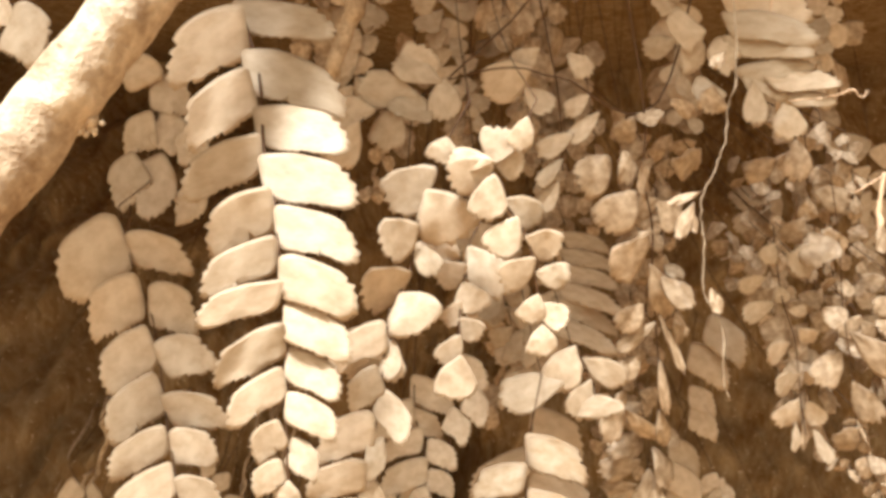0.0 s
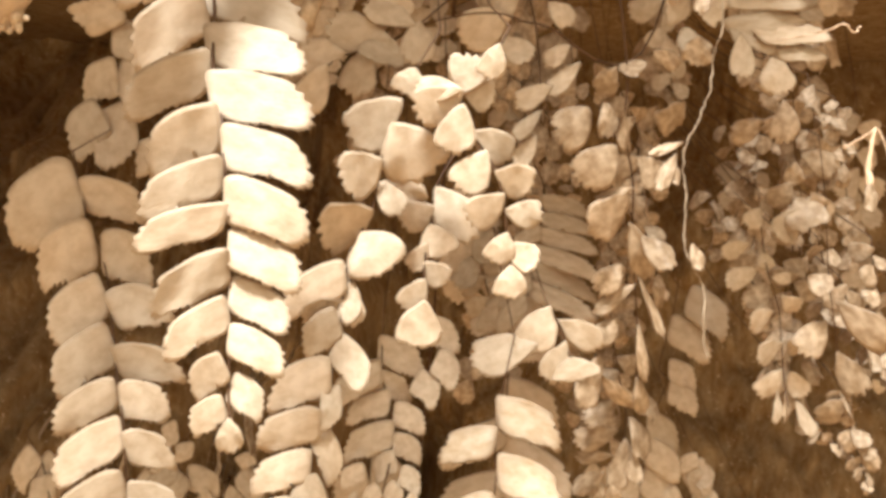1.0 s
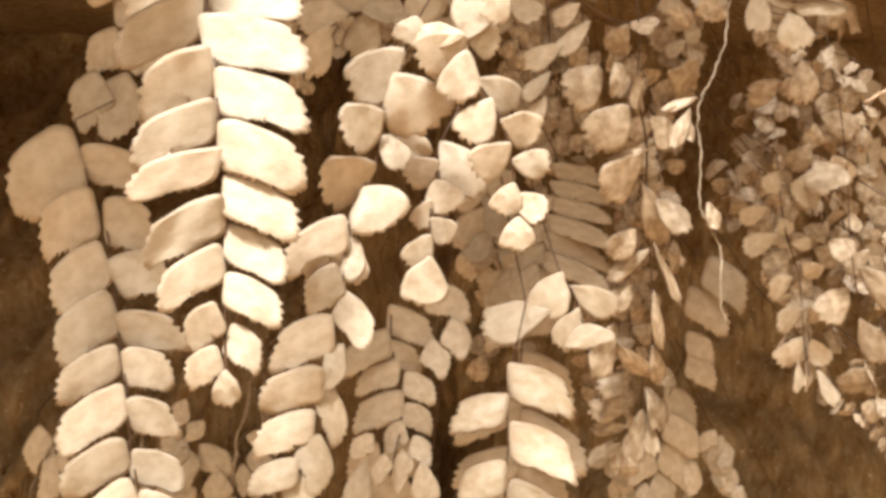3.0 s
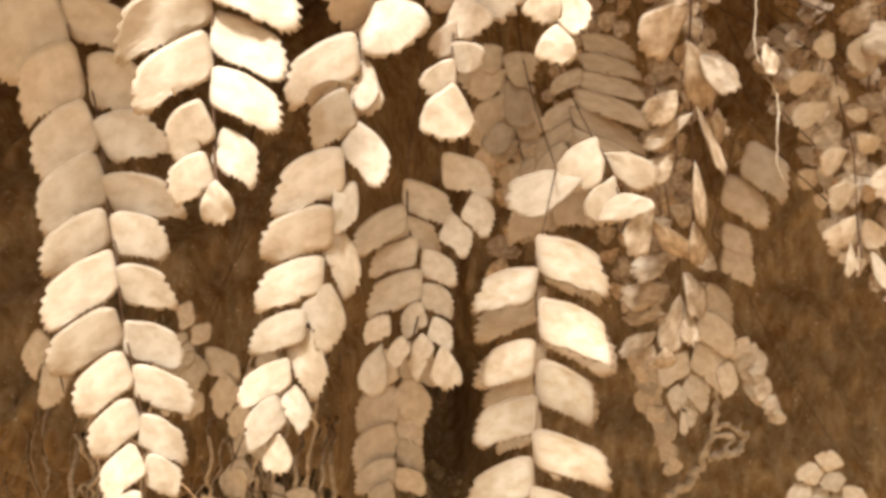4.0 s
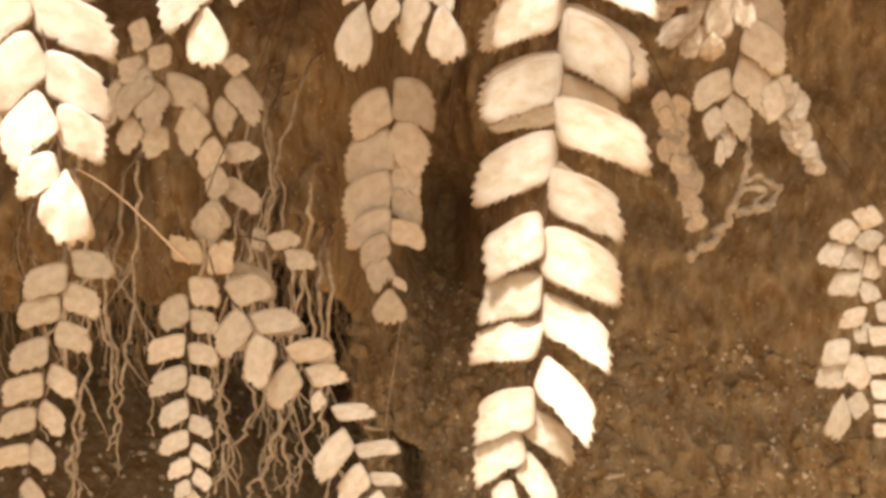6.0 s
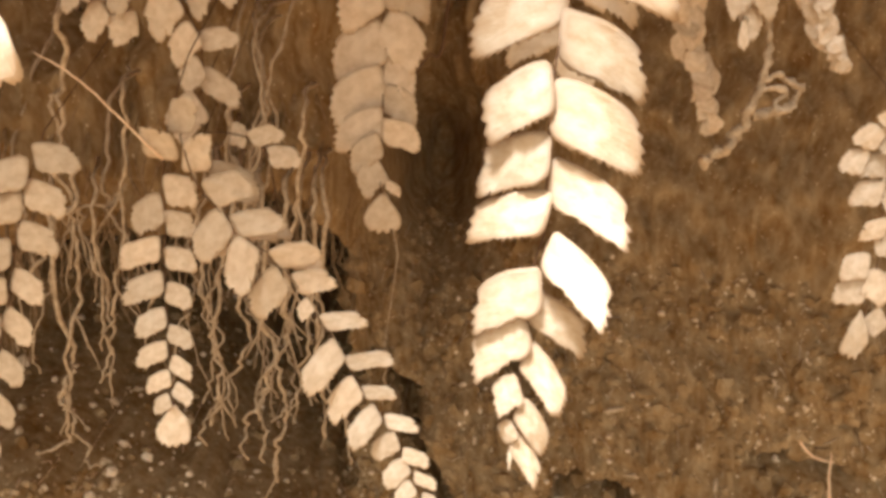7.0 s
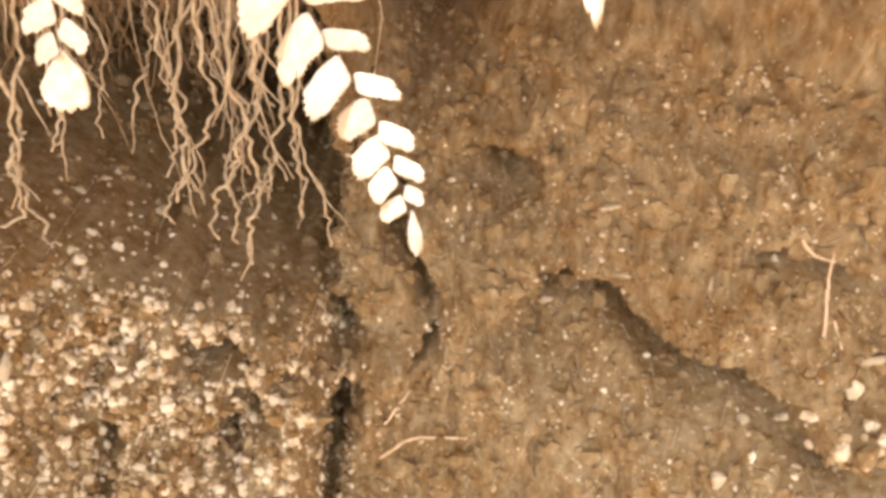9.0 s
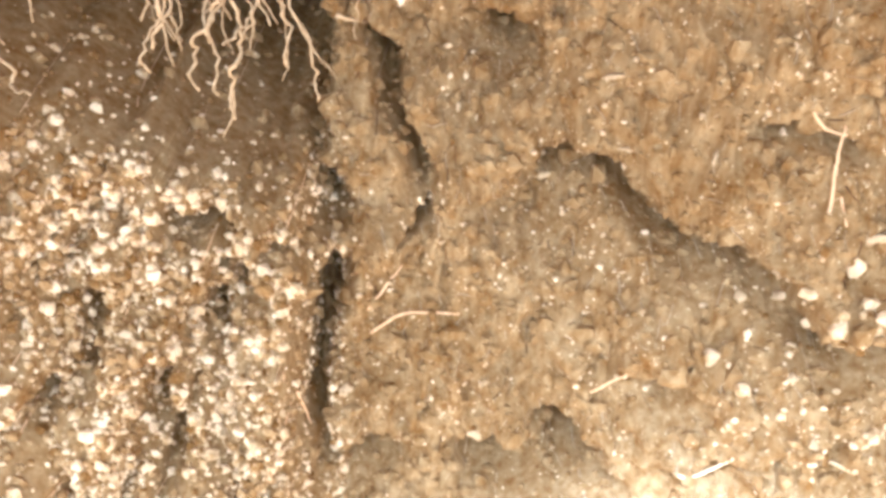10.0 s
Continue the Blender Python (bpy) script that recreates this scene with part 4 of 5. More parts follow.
frond('shaded maidenhair sprig with scattered small leaflets', [(-0.0684, 0.2949, 0.6796), (-0.0747, 0.2938, 0.664), (-0.0653, 0.2927, 0.6577), (-0.057, 0.2927, 0.6442), (-0.058, 0.2916, 0.6255), (-0.0632, 0.2905, 0.6182)],
      [(0.234, 14.04, -48, 7.38), (0.282, 12.58, -23, 9.26), (0.472, 11.23, -40, 9.78), (0.492, 8.42, -30, 7.49, 6.66, 4.06), (0.601, 9.78, -44, 7.59), (0.713, 7.9, -48, 6.97), (0.844, 10.5, -45, 9.26), (0.282, 8.84, -45, 7.18, -6.97, -10.61), (0.234, 12.17, -31, 6.55, -8.32, -3.12)],
      [(0.075, 7.59, 16, 5.51, -7.38, 2.91), (0.208, 6.34, 9, 7.49, -5.93, 2.39), (0.124, 6.24, 2, 6.45), (0.307, 11.86, 73, 9.26), (0.426, 13.31, 39, 7.49, 10.19, 6.24), (0.64, 9.67, 102, 6.03), (0.757, 10.92, 55, 6.66), (0.336, 7.38, 8, 8.11, -7.07, -10.5), (0.392, 6.03, 121, 5.62, 11.44, 7.28)], loose=9)
frond('small maidenhair sprig in front of hanging roots', [(-0.0565, 0.2875, 0.6208), (-0.0495, 0.2865, 0.6208), (-0.0405, 0.2845, 0.6168), (-0.0385, 0.2835, 0.5998)],
      [(0.949, 10.4, -17, 9.5, -14.8, -1.7)],
      [(0.029, 13, 67, 9.9, 0, -11), (1, 15, 90, 7.6, -12, -3), (0.557, 7.8, 90, 5.9), (0.369, 8.3, 105, 5.3), (0.206, 4.1, 76, 6.2), (1, 9.1, 84, 7.6, 2, -10)], loose=9)
frond('slender maidenhair frond hanging below a broader one', [(-0.0868, 0.2677, 0.6254), (-0.0902, 0.2672, 0.6179), (-0.0937, 0.2666, 0.6096), (-0.0972, 0.2659, 0.598), (-0.1002, 0.265, 0.5855), (-0.1037, 0.2643, 0.5752), (-0.1066, 0.2637, 0.5648), (-0.11, 0.2629, 0.5533)],
      [(0.1337, 11.8, -78, 8, -0.5, 0.2), (0.2501, 12.2, -77, 7.7, -0.2, 0.1), (0.398, 11.8, -75, 7.7, -0.2, 0), (0.5216, 11.7, -75, 7.1, -0.4, 0.1), (0.6504, 11.4, -76, 6.9, -0.3, 0.1), (0.7885, 11.5, -77, 6.6, -0.2, 0.1)],
      [(0.0861, 10, 85, 7.3, 0.1, -0.1), (0.203, 9.5, 69, 7.7, 0.6, -0.2), (0.3425, 9.4, 70, 7.4, 0.4, -0.1), (0.4872, 8.8, 57, 6.8, 0.3, -0.1), (0.6194, 9, 46, 6.5, -0.3, 0.1), (0.7666, 8.8, 41, 5.9, -0.2, 0.1), (0.9107, 9, 33, 5.6, -0.2, 0), (1, 10.3, -6, 6.6, 0, 0)], loose=9)
frond('dark shaded maidenhair frond hanging far behind', [(-0.0142, 0.325, 0.6623), (-0.0136, 0.325, 0.648), (-0.0142, 0.3237, 0.6355), (-0.0142, 0.3203, 0.6233), (-0.0145, 0.3173, 0.6129), (-0.0152, 0.3144, 0.6026), (-0.0148, 0.3125, 0.5957)],
      [(0.1302, 15.1, -61, 12.4, -0.6, -0), (0.3162, 17.2, -63, 14.2, -0.3, -0.1), (0.5008, 17.6, -64, 13.7, -0, -0), (0.6592, 15.6, -71, 10.5, -0.2, 0), (0.7514, 10.8, -63, 8.4, -0.3, 0), (0.8557, 9.2, -50, 9.4, 0.5, -0)],
      [(0.1053, 14.4, 73, 14.4, 1.3, 0.1), (0.2627, 15.2, 47, 13.7, 0.1, -0), (0.4479, 10.5, 67, 10.5, 0.5, 0), (0.5668, 11, 68, 9.5, 0.5, 0), (0.6984, 11.4, 74, 8.9, 0.4, -0), (0.9231, 5.1, 60, 3.2, 1.9, 0.1), (0.969, 11.3, -2, 10.8, 0.5, 0)], loose=8)
frond('dark maidenhair sprig deep in the shade', [(0.0177, 0.3349, 0.7615), (0.0217, 0.3321, 0.7454), (0.0197, 0.3304, 0.7304)],
      [(0.184, 12.6, -48, 12), (0.781, 12.9, -58, 11.8), (1, 14.6, -16, 11.7)],
      [(0.339, 13.7, 56, 11.9), (0.769, 16, 55, 11.8)], loose=20)
frond('pale maidenhair frond with many tiny rounded leaflets', [(0.151, 0.3536, 0.6152), (0.1498, 0.3534, 0.6006), (0.1487, 0.3532, 0.5858), (0.1505, 0.353, 0.5706), (0.1498, 0.3528, 0.5552), (0.1485, 0.3526, 0.5417)],
      [(0.25, 8.1, -98, 9.2, -8.9, 0.7), (0.1477, 9.3, -110, 9.2, -5.5, 0.5), (0.0995, 9.2, -142, 8.7, -0.7, 0.1), (0.1811, 8, -114, 8.3, 2.4, -0.2), (0.2572, 9, -90, 8.8, -1.7, 0.1), (0.3867, 9.7, -90, 9.3, -1.2, 0.1), (0.5485, 9.7, -83, 8, 0.7, 0.1), (0.7281, 9.6, -83, 9.5, -3.4, 0.1), (0.865, 10.5, -90, 9.5, -2.3, 0.2), (0.9574, 16.3, -7, 8.6, -2.7, 0.3)],
      [(0.9669, 8.5, 34, 7.7, 1.7, -0.2), (0.2999, 8.7, 83, 9.3, -1.2, 0.1), (0.2371, 9.9, 84, 8.4, 4.1, -0.3), (0.5417, 9.3, 90, 8, 5.8, 0.7), (0.6494, 10, 90, 7.6, 3.1, -0.1), (0.8073, 10, 90, 7.2, 4.7, -0.2), (0.9269, 9, 90, 7.3, 8.5, -0.8), (1, 9.1, 90, 5.9, 10.8, -3.4), (1, 9.1, 90, 6, 11.5, -11.4), (0.8031, 11.7, 58, 11.3, -3, 0.1), (0.4293, 7.7, 98, 8.4, -0.1, -0), (0.6378, 7.8, 90, 8.1, -2.2, 0.1)], loose=9)
frond('dark maidenhair frond in shade below a branch', [(-0.0803, 0.2441, 0.7943), (-0.078, 0.242, 0.7778), (-0.0827, 0.2391, 0.7661), (-0.0842, 0.237, 0.752)],
      [(0.3, 11, -72, 11.86), (0.554, 13.03, -43, 12.56), (0, 9.98, -141, 12.09)],
      [(0.047, 12.32, 81, 12.01), (0.275, 9.59, 62, 11.86), (0.522, 16.61, 22, 12.56), (0.338, 9.83, 18, 10.06, 8.81, 1.33), (0.581, 9.52, 9, 9.91, 13.34, -5.3)], loose=12)
frond('dark maidenhair sprig behind a hanging frond', [(-0.1265, 0.2983, 0.673), (-0.1184, 0.2933, 0.663), (-0.1134, 0.2883, 0.651)],
      [(0.302, 12.9, -32, 9)],
      [(0.616, 14.2, -1, 8.9), (0.399, 14.2, 32, 9.7)], loose=12)
frond('tan maidenhair leaflets beside a pale branch', [(-0.0785, 0.153, 0.7898), (-0.0745, 0.153, 0.7868)],
      [],
      [(1, 8.1, 60, 10.6), (0.32, 3.7, 89, 5.8)], loose=10)

# a tangle of curled sprigs, and strings of small crumpled leaflets beside it, the last few in the shade behind
tangle = random.Random(23)


def curled_sprig(line, pairs, long, wide):
    rows = sprig_rows(pairs, long, wide, 66, tangle, 0.25)
    frond("small tangled maidenhair sprig with curled pale leaflets", line, *rows, loose=48, group="tangled fern sprigs")


def crumpled_string(line, pairs, long, wide):
    rows = sprig_rows(pairs, long, wide, 58, tangle, 0.15)
    frond("thin string of small crumpled maidenhair leaflets", line, *rows, loose=58, group="tangled fern sprigs")


curled_sprig([(0.0533, 0.2931, 0.7985), (0.056, 0.297, 0.7778), (0.0525, 0.2938, 0.7562)], 6, 7.4, 7)
curled_sprig([(0.0632, 0.2886, 0.793), (0.0677, 0.2925, 0.7724), (0.065, 0.2893, 0.7489), (0.0678, 0.2932, 0.7274)], 8, 7.4, 7)
curled_sprig([(0.0741, 0.2919, 0.749), (0.0732, 0.2959, 0.7274), (0.0759, 0.2926, 0.7094)], 6, 7.4, 7)
curled_sprig([(0.0461, 0.2952, 0.7814), (0.0453, 0.2992, 0.758), (0.0498, 0.2959, 0.7391)], 6, 9, 9)
curled_sprig([(0.0551, 0.2817, 0.7218), (0.0534, 0.2856, 0.7038), (0.0561, 0.2823, 0.6822)], 7, 7.4, 7)
curled_sprig([(0.066, 0.2888, 0.7219), (0.0687, 0.2928, 0.6995), (0.067, 0.2896, 0.676)], 7, 7.4, 7)
curled_sprig([(0.023, 0.3214, 0.7323), (0.0275, 0.3253, 0.7116), (0.0222, 0.3221, 0.6873)], 6, 11, 10)
curled_sprig([(0.0372, 0.3199, 0.816), (0.0418, 0.3237, 0.8007), (0.04, 0.3205, 0.7809)], 5, 9, 9)
curled_sprig([(0.0129, 0.3111, 0.8122), (0.0111, 0.3149, 0.7997), (0.0066, 0.3116, 0.7843)], 5, 9, 9)
crumpled_string([(0.1071, 0.25, 0.7867), (0.1053, 0.25, 0.7708), (0.1077, 0.25, 0.7566), (0.109, 0.25, 0.7423)], 7, 7, 6.2)
crumpled_string([(0.1152, 0.256, 0.7898), (0.1176, 0.256, 0.7752), (0.119, 0.256, 0.7605), (0.1173, 0.256, 0.7458)], 7, 7, 6.2)
crumpled_string([(0.1097, 0.246, 0.7391), (0.1068, 0.246, 0.7266), (0.1031, 0.246, 0.7156), (0.1013, 0.246, 0.7062)], 7, 7.4, 6.6)
crumpled_string([(0.1172, 0.252, 0.7425), (0.1198, 0.252, 0.7297), (0.1176, 0.252, 0.7185), (0.1163, 0.252, 0.7057)], 7, 7.2, 6.2)
crumpled_string([(0.1209, 0.246, 0.7315), (0.1246, 0.246, 0.7207), (0.1279, 0.246, 0.7114)], 5, 7.6, 5.8)
crumpled_string([(0.1085, 0.247, 0.7015), (0.1119, 0.247, 0.6922), (0.1183, 0.247, 0.6868), (0.1247, 0.247, 0.6822)], 8, 4.6, 4.2)
crumpled_string([(0.12, 0.243, 0.7023), (0.123, 0.243, 0.6931), (0.125, 0.243, 0.6839), (0.1283, 0.243, 0.6747)], 8, 5, 4.4)
crumpled_string([(0.126, 0.262, 0.7846), (0.128, 0.262, 0.773), (0.1285, 0.262, 0.763)], 5, 6.4, 5.6)
crumpled_string([(0.1315, 0.25, 0.7428), (0.1325, 0.25, 0.7301), (0.1344, 0.25, 0.7158), (0.1356, 0.25, 0.7047)], 7, 7.4, 6.4)
crumpled_string([(0.0504, 0.236, 0.787), (0.0565, 0.236, 0.7797), (0.0612, 0.236, 0.7679), (0.0592, 0.236, 0.7559)], 7, 7.4, 6.8)
crumpled_string([(0.0603, 0.232, 0.7644), (0.062, 0.232, 0.7512), (0.0638, 0.232, 0.7381), (0.0669, 0.232, 0.7294)], 7, 7.4, 6.6)
crumpled_string([(0.1038, 0.3, 0.7834), (0.1097, 0.3, 0.7758), (0.1129, 0.3, 0.7605), (0.1103, 0.3, 0.747)], 6, 8.5, 7.6)
crumpled_string([(0.1157, 0.296, 0.7849), (0.1151, 0.296, 0.7679), (0.1173, 0.296, 0.7527), (0.1148, 0.296, 0.7375)], 6, 8, 7)
crumpled_string([(0.0955, 0.285, 0.759), (0.0984, 0.285, 0.75), (0.0977, 0.285, 0.739)], 4, 7.5, 7)
crumpled_string([(0.1438, 0.29, 0.7604), (0.145, 0.29, 0.7475), (0.1443, 0.29, 0.7363)], 4, 7.5, 6.4)


# ---- sprigs deep in the shade, and two strings of tiny leaflets ----
deep = random.Random(41)

for x, y, z, drop in ((-0.0256, 0.3056, 0.8597, 0.063), (-0.048, 0.3148, 0.8598, 0.072), (0.0193, 0.2872, 0.8639, 0.072), (0.0464, 0.3005, 0.8687, 0.081), (0.0778, 0.2869, 0.864, 0.072), (-0.0031, 0.3055, 0.8597, 0.063), (0.1139, 0.3002, 0.8598, 0.072), (0.1408, 0.2954, 0.8688, 0.063), (0.0556, 0.3235, 0.8331, 0.09), (0.1007, 0.3499, 0.8516, 0.108), (0.15, 0.3227, 0.8422, 0.117), (0.1727, 0.3413, 0.7976, 0.108), (0.1369, 0.3598, 0.7798, 0.09), (0.0285, 0.3235, 0.842, 0.072), (-0.0074, 0.3329, 0.8331, 0.063), (0.0195, 0.2979, 0.7606, 0.063), (0.0827, 0.3334, 0.7703, 0.072)):
    lean = deep.uniform(-0.02, 0.02)
    rows = sprig_rows(6 + int(drop * 50), 15, 11.5, 62, deep)
    frond("dark fern frond deep in the shade under the added ledge", [(x, y, z), (x + lean * 0.4, y + 0.004, z - drop * 0.5), (x + lean, y, z - drop)], *rows, loose=deep.choice((24, 36)), group="shaded fern fronds")

frond("thin string of tiny rounded fern leaflets in shade", [(0.0743, 0.3429, 0.6556), (0.0773, 0.3428, 0.6396), (0.0814, 0.3428, 0.6296), (0.0854, 0.3428, 0.6146)],
      *sprig_rows(9, 7.5, 8, 38, deep, 0.2), loose=16, group="shaded fern fronds")
frond("thin string of tiny rounded fern leaflets in shade", [(0.1123, 0.343, 0.6596), (0.1153, 0.343, 0.6476), (0.1193, 0.3429, 0.6396), (0.1244, 0.3429, 0.6327)],
      *sprig_rows(9, 7.5, 8, 38, deep, 0.2), loose=16, group="shaded fern fronds")


# ---- branch, dry strands and roots ----
def strand(name, label, category, line, r0, r1, material, knots=0.2, wiggle=0.0, steps=6, sides=8, group="", seed=0, forks=0):
    rnd = random.Random(seed)
    pts = smooth_line(line, steps)
    off, drift = Vector((0, 0, 0)), []
    for p in pts:
        off = off * 0.82 + Vector((rnd.uniform(-1, 1), rnd.uniform(-1, 1), rnd.uniform(-0.4, 0.4))) * wiggle
        drift.append(p + off)
    origin = drift[0]
    ob = new(name, tube_mesh(name, [p - origin for p in drift], r0, r1, material, sides, knots, seed))
    ob.location = origin
    for k in range(forks):   # side roots that leave it and hang down
        i = rnd.randrange(len(drift) // 3, len(drift) - 2)
        lean, long = rnd.uniform(-0.5, 0.5), rnd.uniform(0.02, 0.05)
        line, at = [], drift[i] - origin
        for n in range(9):
            line.append(at.copy())
            lean += rnd.uniform(-0.5, 0.5)
            at = at + Vector((lean * 0.6, rnd.uniform(-0.3, 0.3), -1)) * (long / 9)
        child("side_root", tube_mesh("side_root", line, r1 * 1.1, r1 * 0.5, material, 6, 0.5, seed + k), ob)
    return tagged(ob, label, category, group)


branch = strand("branch", "pale knobbly branch slanting through the ferns in bright light", "branch", [(-0.0655, 0.1114, 0.7435), (-0.0585, 0.1133, 0.7515), (-0.0516, 0.1162, 0.7625), (-0.0466, 0.1191, 0.7716), (-0.0416, 0.123, 0.7806), (-0.0376, 0.1269, 0.7907), (-0.0326, 0.1328, 0.8038), (-0.0029, 0.2014, 0.9475), (0.0171, 0.2608, 1.008)], 0.0050, 0.0046, BARK, 0.16, 0.0, 18, 28, seed=3)
tuft = random.Random(9)
bm = bmesh.new()
for _ in range(46):
    bmesh.ops.create_icosphere(bm, subdivisions=1, radius=tuft.uniform(0.0003, 0.0008),
                               matrix=Matrix.Translation((tuft.gauss(0, 0.0011), tuft.gauss(0, 0.0008), tuft.gauss(0, 0.0010))) @ Matrix.Diagonal((1, 1, tuft.uniform(1, 2.4), 1)))
me = bpy.data.meshes.new("lichen_tuft")
bm.to_mesh(me)
bm.free()
me.materials.append(CHIP)
child("lichen_tuft", me, branch, Matrix.Translation(Vector((-0.0465, 0.1187, 0.7638)) - branch.location), "small crusty tuft of pale lichen")
strand("stem", "dim brown woody stem behind the fern fronds", "stem", [(-0.0147, 0.2896, 0.9372), (-0.0235, 0.2725, 0.838), (-0.0279, 0.2726, 0.82), (-0.0315, 0.2728, 0.8074), (-0.0332, 0.2755, 0.8011)], 0.0042, 0.0020, BARK, 0.15, 0.0004, 8, 12, seed=4)
strand("dry_strand", "thin pale dry strand with shrivelled leaf scraps", "dead frond", [(0.0716, 0.2222, 0.9618), (0.0690, 0.2000, 0.8300), (0.0679, 0.1930, 0.7899), (0.0672, 0.1930, 0.7802), (0.0657, 0.1930, 0.7717), (0.0633, 0.1930, 0.7650), (0.0609, 0.1930, 0.7593), (0.0605, 0.1930, 0.7535), (0.0610, 0.1930, 0.7463), (0.0613, 0.1930, 0.7379), (0.0631, 0.1930, 0.7331), (0.0650, 0.1930, 0.7289), (0.0657, 0.1930, 0.7217), (0.0670, 0.1930, 0.7139)], 0.00017, 0.00016, ROOT, 0.9, 0.00035, 6, 7, seed=5)
strand("dry_strand", "thin pale dry strand hanging from the added ledge", "dead frond", [(0.0959, 0.2561, 0.9624), (0.0858, 0.2184, 0.8217), (0.0839, 0.2208, 0.8017)], 0.00020, 0.00016, STRAW, 0.9, 0.00035, 8, 7, seed=6)
strand("dry_strand", "thin pale forked strand with curled scraps", "dead frond", [(0.1197, 0.2359, 0.9621), (0.1098, 0.1991, 0.7724), (0.1048, 0.1992, 0.7654), (0.0978, 0.1993, 0.7604)], 0.00020, 0.00016, STRAW, 0.9, 0.00035, 8, 7, seed=6)
strand("dry_strand", "thin curled dry tip beside stacked leaflets", "dead frond", [(0.0691, 0.1679, 0.7762), (0.073, 0.1566, 0.775), (0.0756, 0.1553, 0.7757), (0.0776, 0.1553, 0.7747), (0.0789, 0.1553, 0.7757)], 0.00014, 0.0001, STRAW, 0.6, 0.0003, 6, 6, seed=15)
strand("dry_strand", "short pale side strand of a dry frond", "dead frond", [(0.1048, 0.1992, 0.7654), (0.1038, 0.1993, 0.7574), (0.1038, 0.1994, 0.7524)], 0.0004, 0.0008, STRAW, 0.5, 0.0002, 6, 7, seed=7)
strand("wiry_stalk", "dark arching wiry fern stalk", "fern stalk", [(0.0819, 0.2311, 0.9134), (0.0604, 0.2172, 0.7907), (0.0307, 0.211, 0.7897), (0.0203, 0.2111, 0.7921), (0.0043, 0.2112, 0.7889), (-0.0077, 0.2098, 0.7816)], 0.0003, 0.0002, WIRY, 0.2, 0.0003, 8, 8, seed=8)
strand("wiry_stalk", "thin bare stalk between two fern fronds", "fern stalk", [(-0.0903, 0.2775, 0.6416), (-0.0841, 0.2749, 0.639), (-0.079, 0.2739, 0.6354), (-0.0718, 0.2738, 0.6282), (-0.0635, 0.2759, 0.6169)], 0.00018, 0.0003, STRAW, 0.2, 0.0002, 6, 6, seed=9)
strand("wiry_stalk", "thin bent stalk in deep shade", "fern stalk", [(0.0191, 0.3791, 0.9565), (0.0113, 0.3632, 0.7515), (0.0033, 0.3577, 0.6435), (-0.0027, 0.3577, 0.6325), (-0.0087, 0.3576, 0.6245)], 0.0006, 0.0004, WIRY, 0.2, 0.0002, 6, 6, seed=10)
strand("dead_frond", "pale withered root scrap hanging under a frond", "dead frond", [(0.074, 0.283, 0.647), (0.0900, 0.330, 0.652), (0.1004, 0.345, 0.6450), (0.1017, 0.345, 0.6371), (0.1017, 0.345, 0.6253), (0.0988, 0.345, 0.6173), (0.096, 0.345, 0.6112), (0.093, 0.345, 0.6061), (0.0887, 0.345, 0.602), (0.0851, 0.345, 0.5989)], 0.0006, 0.0021, ROOT, 1.3, 0.0006, 6, 9, seed=11)
strand("dead_frond", "pale curled loop of withered frond", "dead frond", [(0.1018, 0.345, 0.6249), (0.1066, 0.345, 0.6273), (0.1112, 0.345, 0.6249), (0.1136, 0.345, 0.6217), (0.1112, 0.345, 0.6173), (0.1055, 0.345, 0.6153), (0.0997, 0.345, 0.6145)], 0.0009, 0.0014, ROOT, 1.3, 0.0006, 6, 9, seed=12)
strand("dead_frond", "short pale curled shred of withered frond", "dead frond", [(0.1008, 0.345, 0.6223), (0.1056, 0.345, 0.6233), (0.1086, 0.345, 0.6213), (0.1064, 0.345, 0.6189), (0.1037, 0.345, 0.6143)], 0.0011, 0.0006, ROOT, 1.2, 0.0005, 6, 8, seed=13)

for place, long, wide, turn in (((0.0583, 0.1916, 0.7577), 9, 3.5, -25), ((0.0598, 0.1916, 0.7602), 8, 2.2, -70), ((0.0623, 0.1919, 0.7387), 6, 3.4, 20), ((0.0652, 0.191, 0.7912), 5, 3, -45), ((0.1033, 0.1984, 0.7534), 7, 3.5, 5), ((0.0573, 0.1917, 0.7567), 6, 2.5, 15)):
    m = Matrix((Vector((math.sin(radians(turn)), 0, -math.cos(radians(turn)))), Vector((math.cos(radians(turn)), 0, math.sin(radians(turn)))), Vector((0, -1, 0)))).transposed().to_4x4()
    scrap = new("leaf_scrap", LEAFLETS[1, turn < 0][3])
    scrap.matrix_world = Matrix.Translation(place) @ m @ Matrix.Diagonal((long / 1000, wide / 1000, 0.006, 1))
    tagged(scrap, "shrivelled pale leaf scrap on a dry strand", "leaf", "leaf scraps")

